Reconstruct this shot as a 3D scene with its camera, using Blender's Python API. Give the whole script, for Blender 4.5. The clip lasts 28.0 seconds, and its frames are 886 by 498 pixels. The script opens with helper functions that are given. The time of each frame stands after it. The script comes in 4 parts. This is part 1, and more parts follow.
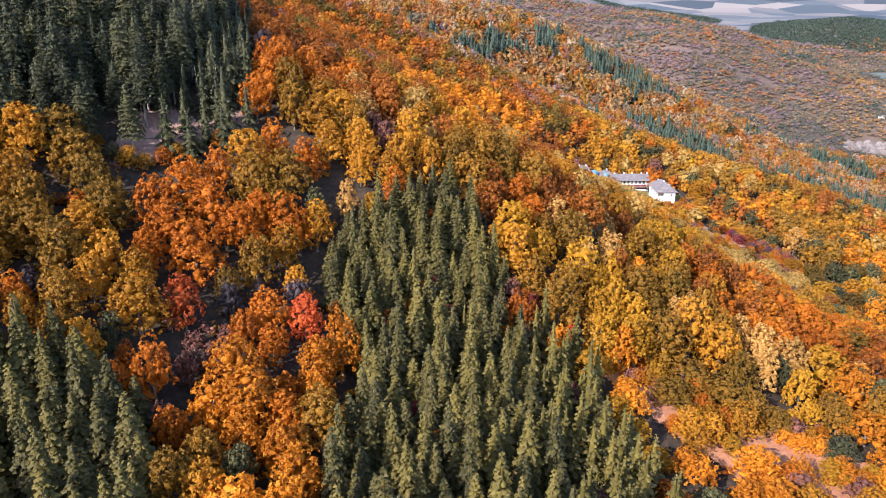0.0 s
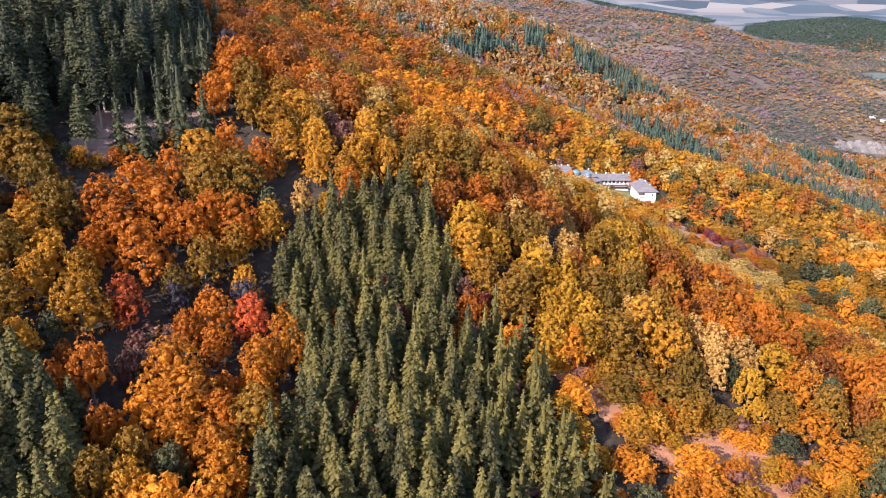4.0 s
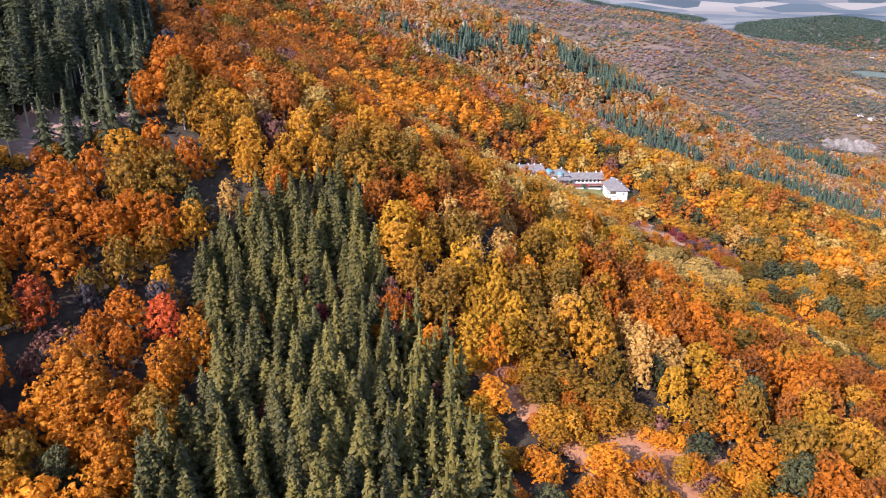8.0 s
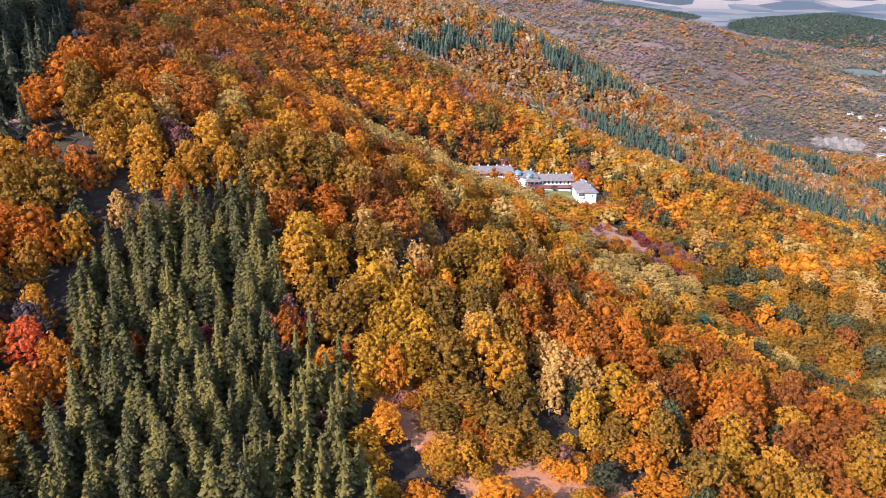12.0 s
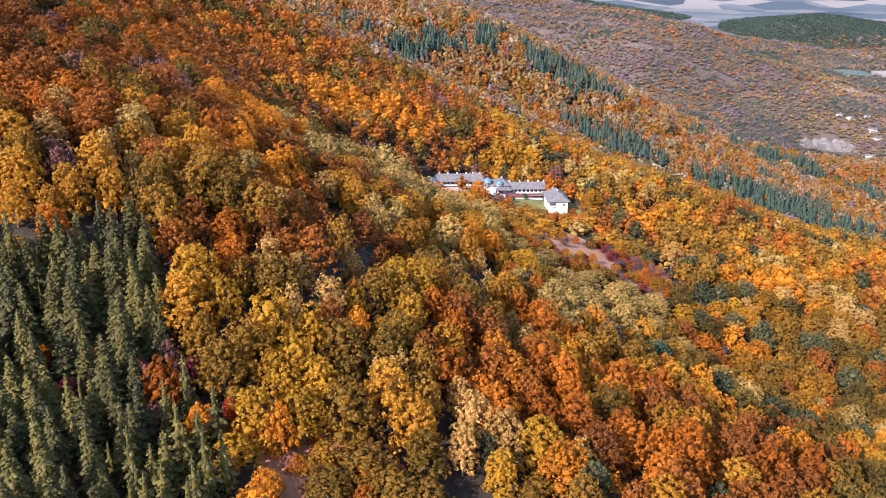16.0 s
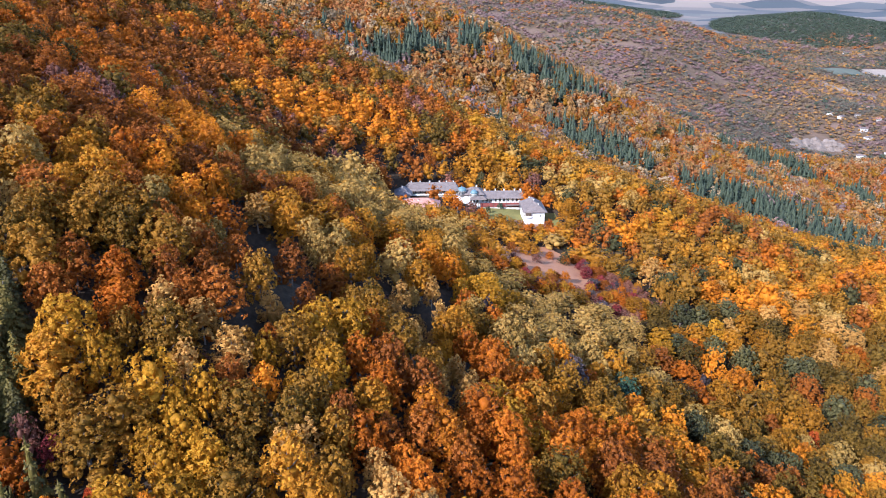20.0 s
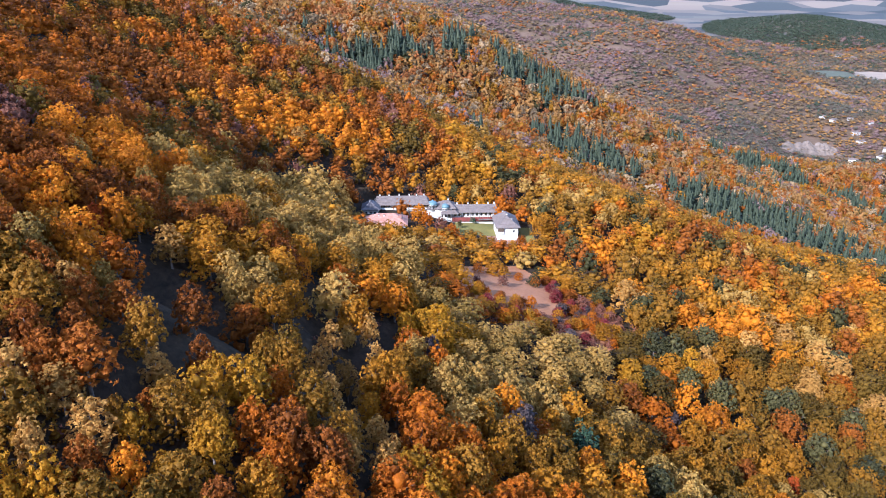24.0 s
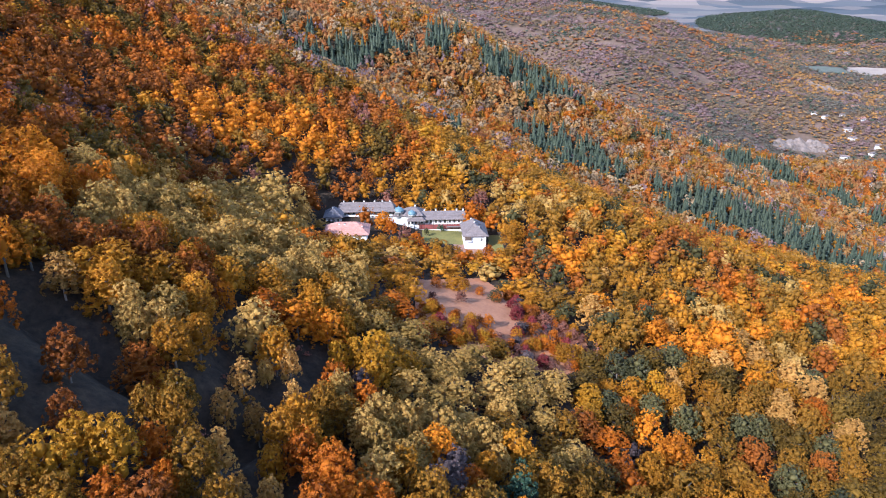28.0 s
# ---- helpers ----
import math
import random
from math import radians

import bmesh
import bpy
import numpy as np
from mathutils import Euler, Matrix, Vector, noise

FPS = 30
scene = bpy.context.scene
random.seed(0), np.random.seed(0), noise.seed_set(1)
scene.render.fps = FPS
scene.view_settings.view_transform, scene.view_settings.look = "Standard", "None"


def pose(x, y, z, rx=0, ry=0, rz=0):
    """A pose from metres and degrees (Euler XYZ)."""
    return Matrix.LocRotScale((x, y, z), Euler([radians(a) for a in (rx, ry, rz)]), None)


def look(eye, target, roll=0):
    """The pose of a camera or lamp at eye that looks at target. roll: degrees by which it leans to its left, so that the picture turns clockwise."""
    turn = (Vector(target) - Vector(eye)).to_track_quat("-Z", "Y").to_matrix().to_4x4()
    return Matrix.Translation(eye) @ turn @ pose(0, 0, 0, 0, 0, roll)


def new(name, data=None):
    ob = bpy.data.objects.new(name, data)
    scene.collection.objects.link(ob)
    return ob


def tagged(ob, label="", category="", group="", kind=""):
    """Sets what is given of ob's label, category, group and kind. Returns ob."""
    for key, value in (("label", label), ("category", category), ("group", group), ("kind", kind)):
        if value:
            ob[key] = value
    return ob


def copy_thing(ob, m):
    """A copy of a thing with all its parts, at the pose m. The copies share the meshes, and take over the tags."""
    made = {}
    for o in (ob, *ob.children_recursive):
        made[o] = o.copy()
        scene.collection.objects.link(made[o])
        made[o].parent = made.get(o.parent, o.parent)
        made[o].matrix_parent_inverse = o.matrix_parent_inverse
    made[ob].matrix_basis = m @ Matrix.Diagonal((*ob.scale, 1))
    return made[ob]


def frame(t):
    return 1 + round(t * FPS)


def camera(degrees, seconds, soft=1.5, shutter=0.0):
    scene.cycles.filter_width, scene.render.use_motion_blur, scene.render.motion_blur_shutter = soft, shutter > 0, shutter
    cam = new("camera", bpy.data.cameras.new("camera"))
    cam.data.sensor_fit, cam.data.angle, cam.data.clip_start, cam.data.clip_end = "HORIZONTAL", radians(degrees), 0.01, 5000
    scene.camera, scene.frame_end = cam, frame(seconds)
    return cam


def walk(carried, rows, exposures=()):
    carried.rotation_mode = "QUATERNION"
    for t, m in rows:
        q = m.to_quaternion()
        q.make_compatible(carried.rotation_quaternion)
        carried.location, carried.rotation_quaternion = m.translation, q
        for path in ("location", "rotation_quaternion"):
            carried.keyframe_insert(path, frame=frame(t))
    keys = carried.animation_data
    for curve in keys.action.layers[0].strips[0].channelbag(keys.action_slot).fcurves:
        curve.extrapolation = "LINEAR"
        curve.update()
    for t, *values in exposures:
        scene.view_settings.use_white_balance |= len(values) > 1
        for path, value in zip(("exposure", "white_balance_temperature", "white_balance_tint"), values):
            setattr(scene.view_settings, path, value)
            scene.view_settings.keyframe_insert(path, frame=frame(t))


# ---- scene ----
cam = camera(64.0, 28.0, 1.0)
PATH = [
    (0, look((0.00, 0.00, 150.00), (0.00, 93.85, 115.47), -0.01)),
    (1, look((1.62, -0.46, 150.18), (1.77, 93.41, 115.71), -0.02)),
    (2, look((3.64, -0.61, 150.19), (3.93, 93.26, 115.71), 0.02)),
    (3, look((6.02, -0.61, 150.25), (6.48, 93.24, 115.71), 0.03)),
    (3.5, look((7.37, -0.41, 150.16), (7.87, 93.43, 115.61), 0.06)),
    (5.5, look((13.41, -0.46, 150.06), (14.15, 93.35, 115.45), 0.02)),
    (6, look((15.02, -0.41, 150.01), (15.87, 93.41, 115.42), 0.03)),
    (7, look((18.77, -0.34, 150.01), (19.72, 93.49, 115.42), 0.02)),
    (8, look((22.85, -0.06, 150.03), (24.03, 93.73, 115.37), -0.00)),
    (9, look((27.46, 1.18, 150.07), (28.74, 94.94, 115.32), 0.09)),
    (10, look((32.15, 2.61, 150.32), (33.53, 96.31, 115.41), 0.21)),
    (11, look((36.86, 5.13, 150.07), (38.33, 98.84, 115.22), -0.06)),
    (12, look((40.94, 8.40, 150.56), (42.64, 102.04, 115.51), 0.12)),
    (12.5, look((43.05, 10.11, 150.74), (44.82, 103.74, 115.66), 0.15)),
    (14.5, look((51.29, 18.40, 151.14), (53.48, 112.06, 116.15), 0.09)),
    (15, look((53.22, 20.42, 151.30), (55.54, 114.06, 116.28), 0.18)),
    (16, look((56.99, 24.76, 151.31), (59.54, 118.38, 116.26), 0.13)),
    (17, look((60.26, 29.65, 151.60), (63.09, 123.22, 116.43), 0.13)),
    (18, look((63.50, 34.64, 151.72), (66.49, 128.18, 116.47), 0.09)),
    (19, look((66.54, 39.41, 151.86), (69.77, 132.94, 116.62), 0.10)),
    (20, look((69.69, 44.76, 151.97), (73.13, 138.28, 116.75), 0.07)),
    (21, look((73.11, 49.84, 152.42), (76.75, 143.38, 117.23), 0.10)),
    (21.5, look((75.01, 52.14, 152.66), (78.71, 145.68, 117.51), 0.08)),
    (23.5, look((82.54, 61.66, 152.84), (86.51, 155.27, 117.89), -0.03)),
    (24, look((84.34, 64.00, 152.78), (88.38, 157.62, 117.87), -0.00)),
    (25, look((88.26, 68.40, 152.80), (92.48, 162.07, 118.03), 0.07)),
    (26, look((92.50, 72.26, 153.17), (96.84, 165.86, 118.24), 0.05)),
    (27, look((96.66, 76.20, 153.31), (101.12, 169.70, 118.13), -0.08)),
    (28, look((100.33, 79.85, 154.00), (104.93, 173.21, 118.46), 0.01)),
]
walk(cam, PATH, [(0, 1.40, 5430, 14), (28, 1.20, 5180, 14)])

# ---- light ----
TO_SUN = Vector((-0.57, -0.63, 0.53)).normalized()
world = bpy.data.worlds.new("autumn_sky")
scene.world = world
world.use_nodes = True
wn = world.node_tree.nodes
sky = wn.new("ShaderNodeTexSky")
sky.sky_type, sky.sun_disc = "NISHITA", False
sky.sun_elevation, sky.sun_rotation = math.asin(TO_SUN.z), math.atan2(TO_SUN.x, TO_SUN.y)
world.node_tree.links.new(sky.outputs[0], wn["Background"].inputs[0])
wn["Background"].inputs[1].default_value = 0.19
sun = new("sun", bpy.data.lights.new("sun", "SUN"))
sun.data.energy, sun.data.angle, sun.data.color = 5.0, radians(0.6), (1.0, 0.93, 0.82)
sun.matrix_world = TO_SUN.to_track_quat("Z", "Y").to_matrix().to_4x4()


# ---- materials ----
def material(name):
    m = bpy.data.materials.new(name)
    m.use_nodes = True
    t = m.node_tree
    return m, t, t.nodes, t.links, t.nodes["Principled BSDF"]


def ramp(nodes, stops):
    r = nodes.new("ShaderNodeValToRGB")
    while len(r.color_ramp.elements) < len(stops):
        r.color_ramp.elements.new(0.5)
    for e, (p, c) in zip(r.color_ramp.elements, stops):
        e.position, e.color = p, (*c, 1)
    return r


def noise_at(nodes, links, scale, detail=3.0, rough=0.6):
    g = nodes.new("ShaderNodeNewGeometry")
    n = nodes.new("ShaderNodeTexNoise")
    n.inputs["Scale"].default_value, n.inputs["Detail"].default_value = scale, detail
    n.inputs["Roughness"].default_value = rough
    links.new(g.outputs["Position"], n.inputs["Vector"])
    return n.outputs["Fac"]


def calc(nodes, links, op, a, b):
    n = nodes.new("ShaderNodeMath")
    n.operation = op
    for i, v in enumerate((a, b)):
        if hasattr(v, "is_output"):
            links.new(v, n.inputs[i])
        else:
            n.inputs[i].default_value = v
    return n.outputs[0]


def leaf_material(name, dark, mid, light, spread=0.5, glow=0.25, wood_scale=0.0, flutter=0.34):
    """Foliage: tint by tree, by clump and by leaf, with light through the leaves."""
    m, t, nodes, links, bsdf = material(name)
    info, geo = nodes.new("ShaderNodeObjectInfo"), nodes.new("ShaderNodeNewGeometry")
    fine = noise_at(nodes, links, 0.9, 2.0, 0.7)
    tree = noise_at(nodes, links, wood_scale, 1.0, 0.5) if wood_scale else info.outputs["Random"]
    v = calc(nodes, links, "MULTIPLY", tree, spread)
    v = calc(nodes, links, "ADD", v, calc(nodes, links, "MULTIPLY", geo.outputs["Random Per Island"], flutter))
    v = calc(nodes, links, "ADD", v, calc(nodes, links, "MULTIPLY", fine, 0.5))
    v = calc(nodes, links, "SUBTRACT", v, flutter * 0.5 + spread * 0.25)
    r = ramp(nodes, [(0.0, dark), (0.5, mid), (1.0, light)])
    links.new(v, r.inputs[0])
    links.new(r.outputs[0], bsdf.inputs["Base Color"])
    bsdf.inputs["Roughness"].default_value = 0.55
    bsdf.inputs["Specular IOR Level"].default_value = 0.14
    ruffle = nodes.new("ShaderNodeBump")
    ruffle.inputs["Strength"].default_value, ruffle.inputs["Distance"].default_value = 0.55, 0.4
    links.new(noise_at(nodes, links, 0.8 if wood_scale else 1.7, 3.0, 0.75), ruffle.inputs["Height"])
    links.new(ruffle.outputs[0], bsdf.inputs["Normal"])
    through_leaf = nodes.new("ShaderNodeBsdfTranslucent")
    links.new(r.outputs[0], through_leaf.inputs[0])
    mix = nodes.new("ShaderNodeMixShader")
    mix.inputs[0].default_value = glow
    links.new(bsdf.outputs[0], mix.inputs[1])
    links.new(through_leaf.outputs[0], mix.inputs[2])
    links.new(mix.outputs[0], nodes["Material Output"].inputs[0])
    return m


def plain_material(name, low, high, scale=1.5, rough=0.85, bump=0.2, stains=0.12):
    """A surface with grain and broader stains."""
    m, t, nodes, links, bsdf = material(name)
    g, s = noise_at(nodes, links, scale, 5.0, 0.65), noise_at(nodes, links, scale * stains, 3.0, 0.6)
    v = calc(nodes, links, "ADD", calc(nodes, links, "MULTIPLY", g, 0.9), calc(nodes, links, "MULTIPLY", s, 0.9))
    v = calc(nodes, links, "SUBTRACT", v, 0.4)
    r = ramp(nodes, [(0.15, low), (0.85, high)])
    links.new(v, r.inputs[0])
    links.new(r.outputs[0], bsdf.inputs["Base Color"])
    bsdf.inputs["Roughness"].default_value = rough
    b = nodes.new("ShaderNodeBump")
    b.inputs["Strength"].default_value, b.inputs["Distance"].default_value = bump, 0.3 / scale
    links.new(g, b.inputs["Height"])
    links.new(b.outputs[0], bsdf.inputs["Normal"])
    return m


# kind of tree: dark, middle and light leaf tints, tree name, label
KINDS = {
    "orange": ((0.22, 0.056, 0.004), (0.44, 0.122, 0.006), (0.58, 0.20, 0.012), "beech_tree", "beech tree in full orange autumn leaf on the slope"),
    "amber": ((0.28, 0.085, 0.005), (0.61, 0.208, 0.008), (0.76, 0.32, 0.016), "maple_tree", "bright amber maple tree with a broad round crown"),
    "golden": ((0.20, 0.085, 0.006), (0.45, 0.185, 0.010), (0.60, 0.29, 0.02), "hornbeam_tree", "hornbeam tree with deep golden autumn leaves"),
    "yellow": ((0.24, 0.112, 0.006), (0.46, 0.212, 0.010), (0.58, 0.30, 0.016), "ash_tree", "ash tree turning lemon yellow on the slope"),
    "olive": ((0.10, 0.060, 0.008), (0.285, 0.128, 0.012), (0.44, 0.200, 0.018), "oak_tree", "olive green oak tree browning at its top"),
    # olive darkened: the shade on the slopes put into the leaf tint
    "dusky": ((0.055, 0.036, 0.008), (0.150, 0.084, 0.012), (0.26, 0.140, 0.018), "oak_tree", "dark olive brown oak tree with dense foliage"),
    "russet": ((0.15, 0.045, 0.008), (0.31, 0.092, 0.011), (0.45, 0.150, 0.016), "chestnut_tree", "russet brown chestnut tree with dense dry leaves"),
    "cream": ((0.26, 0.130, 0.030), (0.50, 0.260, 0.060), (0.64, 0.375, 0.10), "birch_tree", "pale cream and peach birch tree with a pointed crown"),
    "silver": ((0.22, 0.135, 0.030), (0.45, 0.258, 0.060), (0.59, 0.365, 0.092), "linden_tree", "silvery green linden tree with a soft full crown"),
    "mauve": ((0.12, 0.050, 0.035), (0.25, 0.10, 0.065), (0.38, 0.16, 0.09), "cherry_tree", "half bare wild cherry tree in dusky mauve"),
    "red": ((0.30, 0.045, 0.010), (0.52, 0.088, 0.018), (0.66, 0.15, 0.034), "maple_tree", "scarlet maple tree standing among orange trees"),
    "vermilion": ((0.24, 0.045, 0.010), (0.45, 0.085, 0.014), (0.58, 0.15, 0.024), "maple_tree", "vermilion red and brown maple tree in full leaf"),
    "crimson": ((0.12, 0.020, 0.020), (0.25, 0.040, 0.040), (0.38, 0.07, 0.06), "maple_tree", "dark crimson maple tree among the spruces"),
    "purple": ((0.048, 0.034, 0.034), (0.098, 0.068, 0.064), (0.17, 0.118, 0.105), "plum_tree", "wild plum tree with dark purple grey twigs"),
    "dark_green": ((0.022, 0.022, 0.010), (0.066, 0.058, 0.020), (0.13, 0.10, 0.032), "holm_oak_tree", "dark green round tree with dense foliage"),
    "teal": ((0.024, 0.045, 0.026), (0.055, 0.090, 0.048), (0.10, 0.14, 0.07), "juniper_tree", "blue green juniper tree with a rounded crown"),
    "spruce": ((0.028, 0.025, 0.009), (0.098, 0.071, 0.015), (0.19, 0.134, 0.027), "spruce_tree", "olive green spruce tree with drooping branches"),
    "pine": ((0.018, 0.019, 0.009), (0.050, 0.045, 0.018), (0.102, 0.084, 0.028), "pine_tree", "tall dark pine tree with a bare grey trunk"),
}
LEAF = {k: leaf_material(k + "_leaves", *v[:3], glow=0.12 if k in ("spruce", "pine", "dark_green", "teal") else 0.45, flutter=0.25 if k == "spruce" else 0.42) for k, v in KINDS.items()}
WOOD_LEAF = {k: leaf_material(k + "_woods", *v[:3], spread=0.8, glow=0.12 if k in ("spruce", "pine") else 0.45, wood_scale=0.11) for k, v in KINDS.items()}
# leaf tints of the woods on the further spurs, haze put into the colour
HAZE_TINTS = {
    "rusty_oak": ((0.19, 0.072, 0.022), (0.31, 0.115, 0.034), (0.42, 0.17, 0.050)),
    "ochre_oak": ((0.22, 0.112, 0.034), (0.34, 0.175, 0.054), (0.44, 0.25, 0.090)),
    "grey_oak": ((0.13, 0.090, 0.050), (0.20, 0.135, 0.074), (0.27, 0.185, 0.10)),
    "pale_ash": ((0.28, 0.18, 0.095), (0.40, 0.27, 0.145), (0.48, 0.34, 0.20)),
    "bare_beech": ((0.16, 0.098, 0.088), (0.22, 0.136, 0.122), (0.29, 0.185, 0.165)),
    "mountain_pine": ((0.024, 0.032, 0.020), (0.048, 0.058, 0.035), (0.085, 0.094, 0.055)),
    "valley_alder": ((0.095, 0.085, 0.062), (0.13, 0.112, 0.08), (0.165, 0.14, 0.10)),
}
WOOD_LEAF.update({k: leaf_material(k + "_woods", *v, spread=0.8, glow=0.15 if k == "mountain_pine" else 0.45, wood_scale=0.06, flutter=0.16) for k, v in HAZE_TINTS.items()})
BARK = plain_material("bark", (0.05, 0.035, 0.025), (0.20, 0.16, 0.13), 6.0, 0.9, 0.5)
PALE_BARK = plain_material("pale_bark", (0.11, 0.085, 0.065), (0.32, 0.26, 0.21), 6.0, 0.9, 0.5)


# ---- the lie of the land ----
NX, NY = (-150, -80, -20, 40, 100, 170, 250, 340), (20, 70, 120, 170, 230, 300, 370, 440, 520, 640)
NEAR = np.array((
    (95, 92, 91, 91, 77, 49, 15, -26),
    (118, 98, 84, 76, 67, 42, 11, -24),
    (139, 114, 93, 79, 65, 36, 7, -22),
    (155, 134, 118, 91, 60, 29, 3, -19),
    (169, 143, 117, 85, 53, 21, 2, -12),
    (177, 141, 107, 73, 50, 29, 11, -5),
    (175, 133, 93, 53, 37, 27, 15, -7),
    (169, 125, 90, 54, 31, 33, 17, -20),
    (162, 120, 91, 68, 50, 31, 2, -32),
    (161, 128, 100, 75, 49, 18, -16, -53),
), float)
FX, FY = (-900, -400, -100, 120, 350, 650, 1000, 1500, 2700), (400, 650, 850, 1100, 1500, 2050, 2700, 3600, 4900)
FAR = np.array((
    (220, 220, 123, 34, -7, -97, -136, -190, -190),
    (220, 220, 139, 40, -57, -123, -152, -172, -190),
    (220, 220, 107, 27, -39, -135, -163, -157, -190),
    (220, 220, 129, 105, -14, -140, -159, -134, -138),
    (220, 214, 147, 74, -47, -123, -181, -98, -28),
    (220, 205, 108, -1, -100, -12, -105, -160, 26),
    (220, 143, 85, 52, 44, 25, 10, -136, -150),
    (152, 109, 95, 97, 110, 106, -10, -62, -80),
    (75, 91, 98, 98, 92, 60, 32, 25, 20),
), float)


def cubic(u, n):
    i = np.clip(np.floor(u).astype(int), 0, n - 2)
    f = u - i
    c = (-0.5 * f + f**2 - 0.5 * f**3, 1 - 2.5 * f**2 + 1.5 * f**3, 0.5 * f + 2 * f**2 - 1.5 * f**3, -0.5 * f**2 + 0.5 * f**3)
    return [(np.clip(i - 1 + k, 0, n - 1), c[k]) for k in range(4)]


def contour(x, y, xs, ys, heights):
    """Heights between the stations of a survey grid."""
    cu = cubic(np.interp(x, xs, np.arange(len(xs))), len(xs))
    cv = cubic(np.interp(y, ys, np.arange(len(ys))), len(ys))
    return sum(wj * wi * heights[j, i] for j, wj in cv for i, wi in cu)


def ease(a, b, x):
    t = np.clip((x - a) / (b - a), 0, 1)
    return t * t * (3 - 2 * t)


def away(x, y, line):
    """How far places lie from a line of points."""
    best = np.full(np.shape(x), 1e9)
    for (ax, ay), (bx, by) in zip(line, line[1:]):
        t = np.clip(((x - ax) * (bx - ax) + (y - ay) * (by - ay)) / ((bx - ax) ** 2 + (by - ay) ** 2), 0, 1)
        best = np.minimum(best, np.hypot(x - ax - t * (bx - ax), y - ay - t * (by - ay)))
    return best


# line, depth and half width of each gully
GULLIES = [
    ([(24, 210), (32, 205), (39, 203), (45, 200), (52, 198), (60, 198), (67, 197), (74, 204)], 8.0, 5.5),
    ([(62, 220), (69, 211), (74, 205), (82, 203), (89, 193)], 5.0, 4.2),
    ([(66, 234), (73, 233), (80, 226)], 4.0, 3.4),
    ([(62, 196), (70, 186), (78, 180)], 5.0, 4.2),
    ([(44, 176), (40, 162)], 4.0, 3.6),
    ([(-42, 100), (-36, 92), (-31, 86), (-28, 84)], 3.0, 3.4),
    ([(-42, 89), (-40, 80)], 3.0, 3.0),
]


def height(x, y):
    x, y = np.asarray(x, float), np.asarray(y, float)
    near, far = contour(x, y, NX, NY, NEAR), contour(x, y, FX, FY, FAR)
    # the wooded hill in the plain, and the rim of the plain
    far = far + 72 * np.exp(-((x - 2060) / 330) ** 2 - ((y - 3650) / 330) ** 2) + 45 * np.exp(-((x - 1000) / 380) ** 2 - ((y - 4100) / 220) ** 2)
    far = far + 14 * np.sin(x * 0.011 + 1.3 * np.sin(y * 0.006)) * np.sin(y * 0.009 + 0.7) * ease(650, 1300, y) * ease(4200, 3000, y)
    far = far + 62 * ease(4550, 4940, y)
    k = ease(640, 540, y) * ease(-150, -110, x) * ease(340, 290, x)
    land = far + (near - far) * k
    # the gullies behind the near spur
    for line, deep, wide in GULLIES:
        land = land - deep * np.exp(-(away(x, y, line) / wide) ** 2)
    # the terraces on which the monastery stands
    terrace = np.interp(x, (58, 84, 104, 128, 145), (39.0, 37.5, 31.6, 30.2, 29.8))
    k = ease(44, 56, x) * ease(160, 144, x) * ease(378, 390, y) * ease(456, 442, y)
    return land + (terrace - land) * k


def hz(x, y):
    return float(height(np.array([x]), np.array([y]))[0])


# ---- mesh helpers ----
def part(name, bm, mat, parent=None, label=""):
    me = bpy.data.meshes.new(name)
    bm.to_mesh(me)
    bm.free()
    me.materials.append(mat)
    ob = new(name, me)
    ob.parent = parent
    return tagged(ob, label=label)


def mesh_of(name, verts, faces, mat, smooth=False):
    """A mesh from vertex and triangle arrays."""
    me = bpy.data.meshes.new(name)
    v, f = np.asarray(verts, np.float32), np.asarray(faces, np.int32)
    me.vertices.add(len(v))
    me.vertices.foreach_set("co", v.ravel())
    me.loops.add(f.size)
    me.loops.foreach_set("vertex_index", f.ravel())
    me.polygons.add(len(f))
    me.polygons.foreach_set("loop_start", np.arange(0, f.size, f.shape[1], dtype=np.int32))
    me.polygons.foreach_set("loop_total", np.full(len(f), f.shape[1], np.int32))
    if smooth:
        me.polygons.foreach_set("use_smooth", np.ones(len(f), bool))
    me.materials.append(mat)
    me.update(calc_edges=True)
    return me


def join(pieces):
    """One pair of arrays from several pairs of vertices and faces."""
    vs, fs, n = [], [], 0
    for v, f in pieces:
        vs.append(v)
        fs.append(f + n)
        n += len(v)
    return np.concatenate(vs), np.concatenate(fs)


def ball(rings, sides, centre, radii, rng, rough=0.12):
    th = np.linspace(0, np.pi, rings + 2)[1:-1]
    ph = np.arange(sides) * 2 * np.pi / sides
    v = [(0, 0, 1.0)] + [(math.sin(a) * math.cos(b), math.sin(a) * math.sin(b), math.cos(a)) for a in th for b in ph] + [(0, 0, -1.0)]
    v = np.array(v) * (1 + rough * rng.standard_normal((len(v), 1)))
    f = [(0, 1 + j, 1 + (j + 1) % sides) for j in range(sides)]
    for i in range(rings - 1):
        for j in range(sides):
            a, b = 1 + i * sides + j, 1 + i * sides + (j + 1) % sides
            f += [(a, a + sides, b), (b, a + sides, b + sides)]
    e, o = len(v) - 1, 1 + (rings - 1) * sides
    f += [(e, o + (j + 1) % sides, o + j) for j in range(sides)]
    return v * radii + centre, np.array(f)


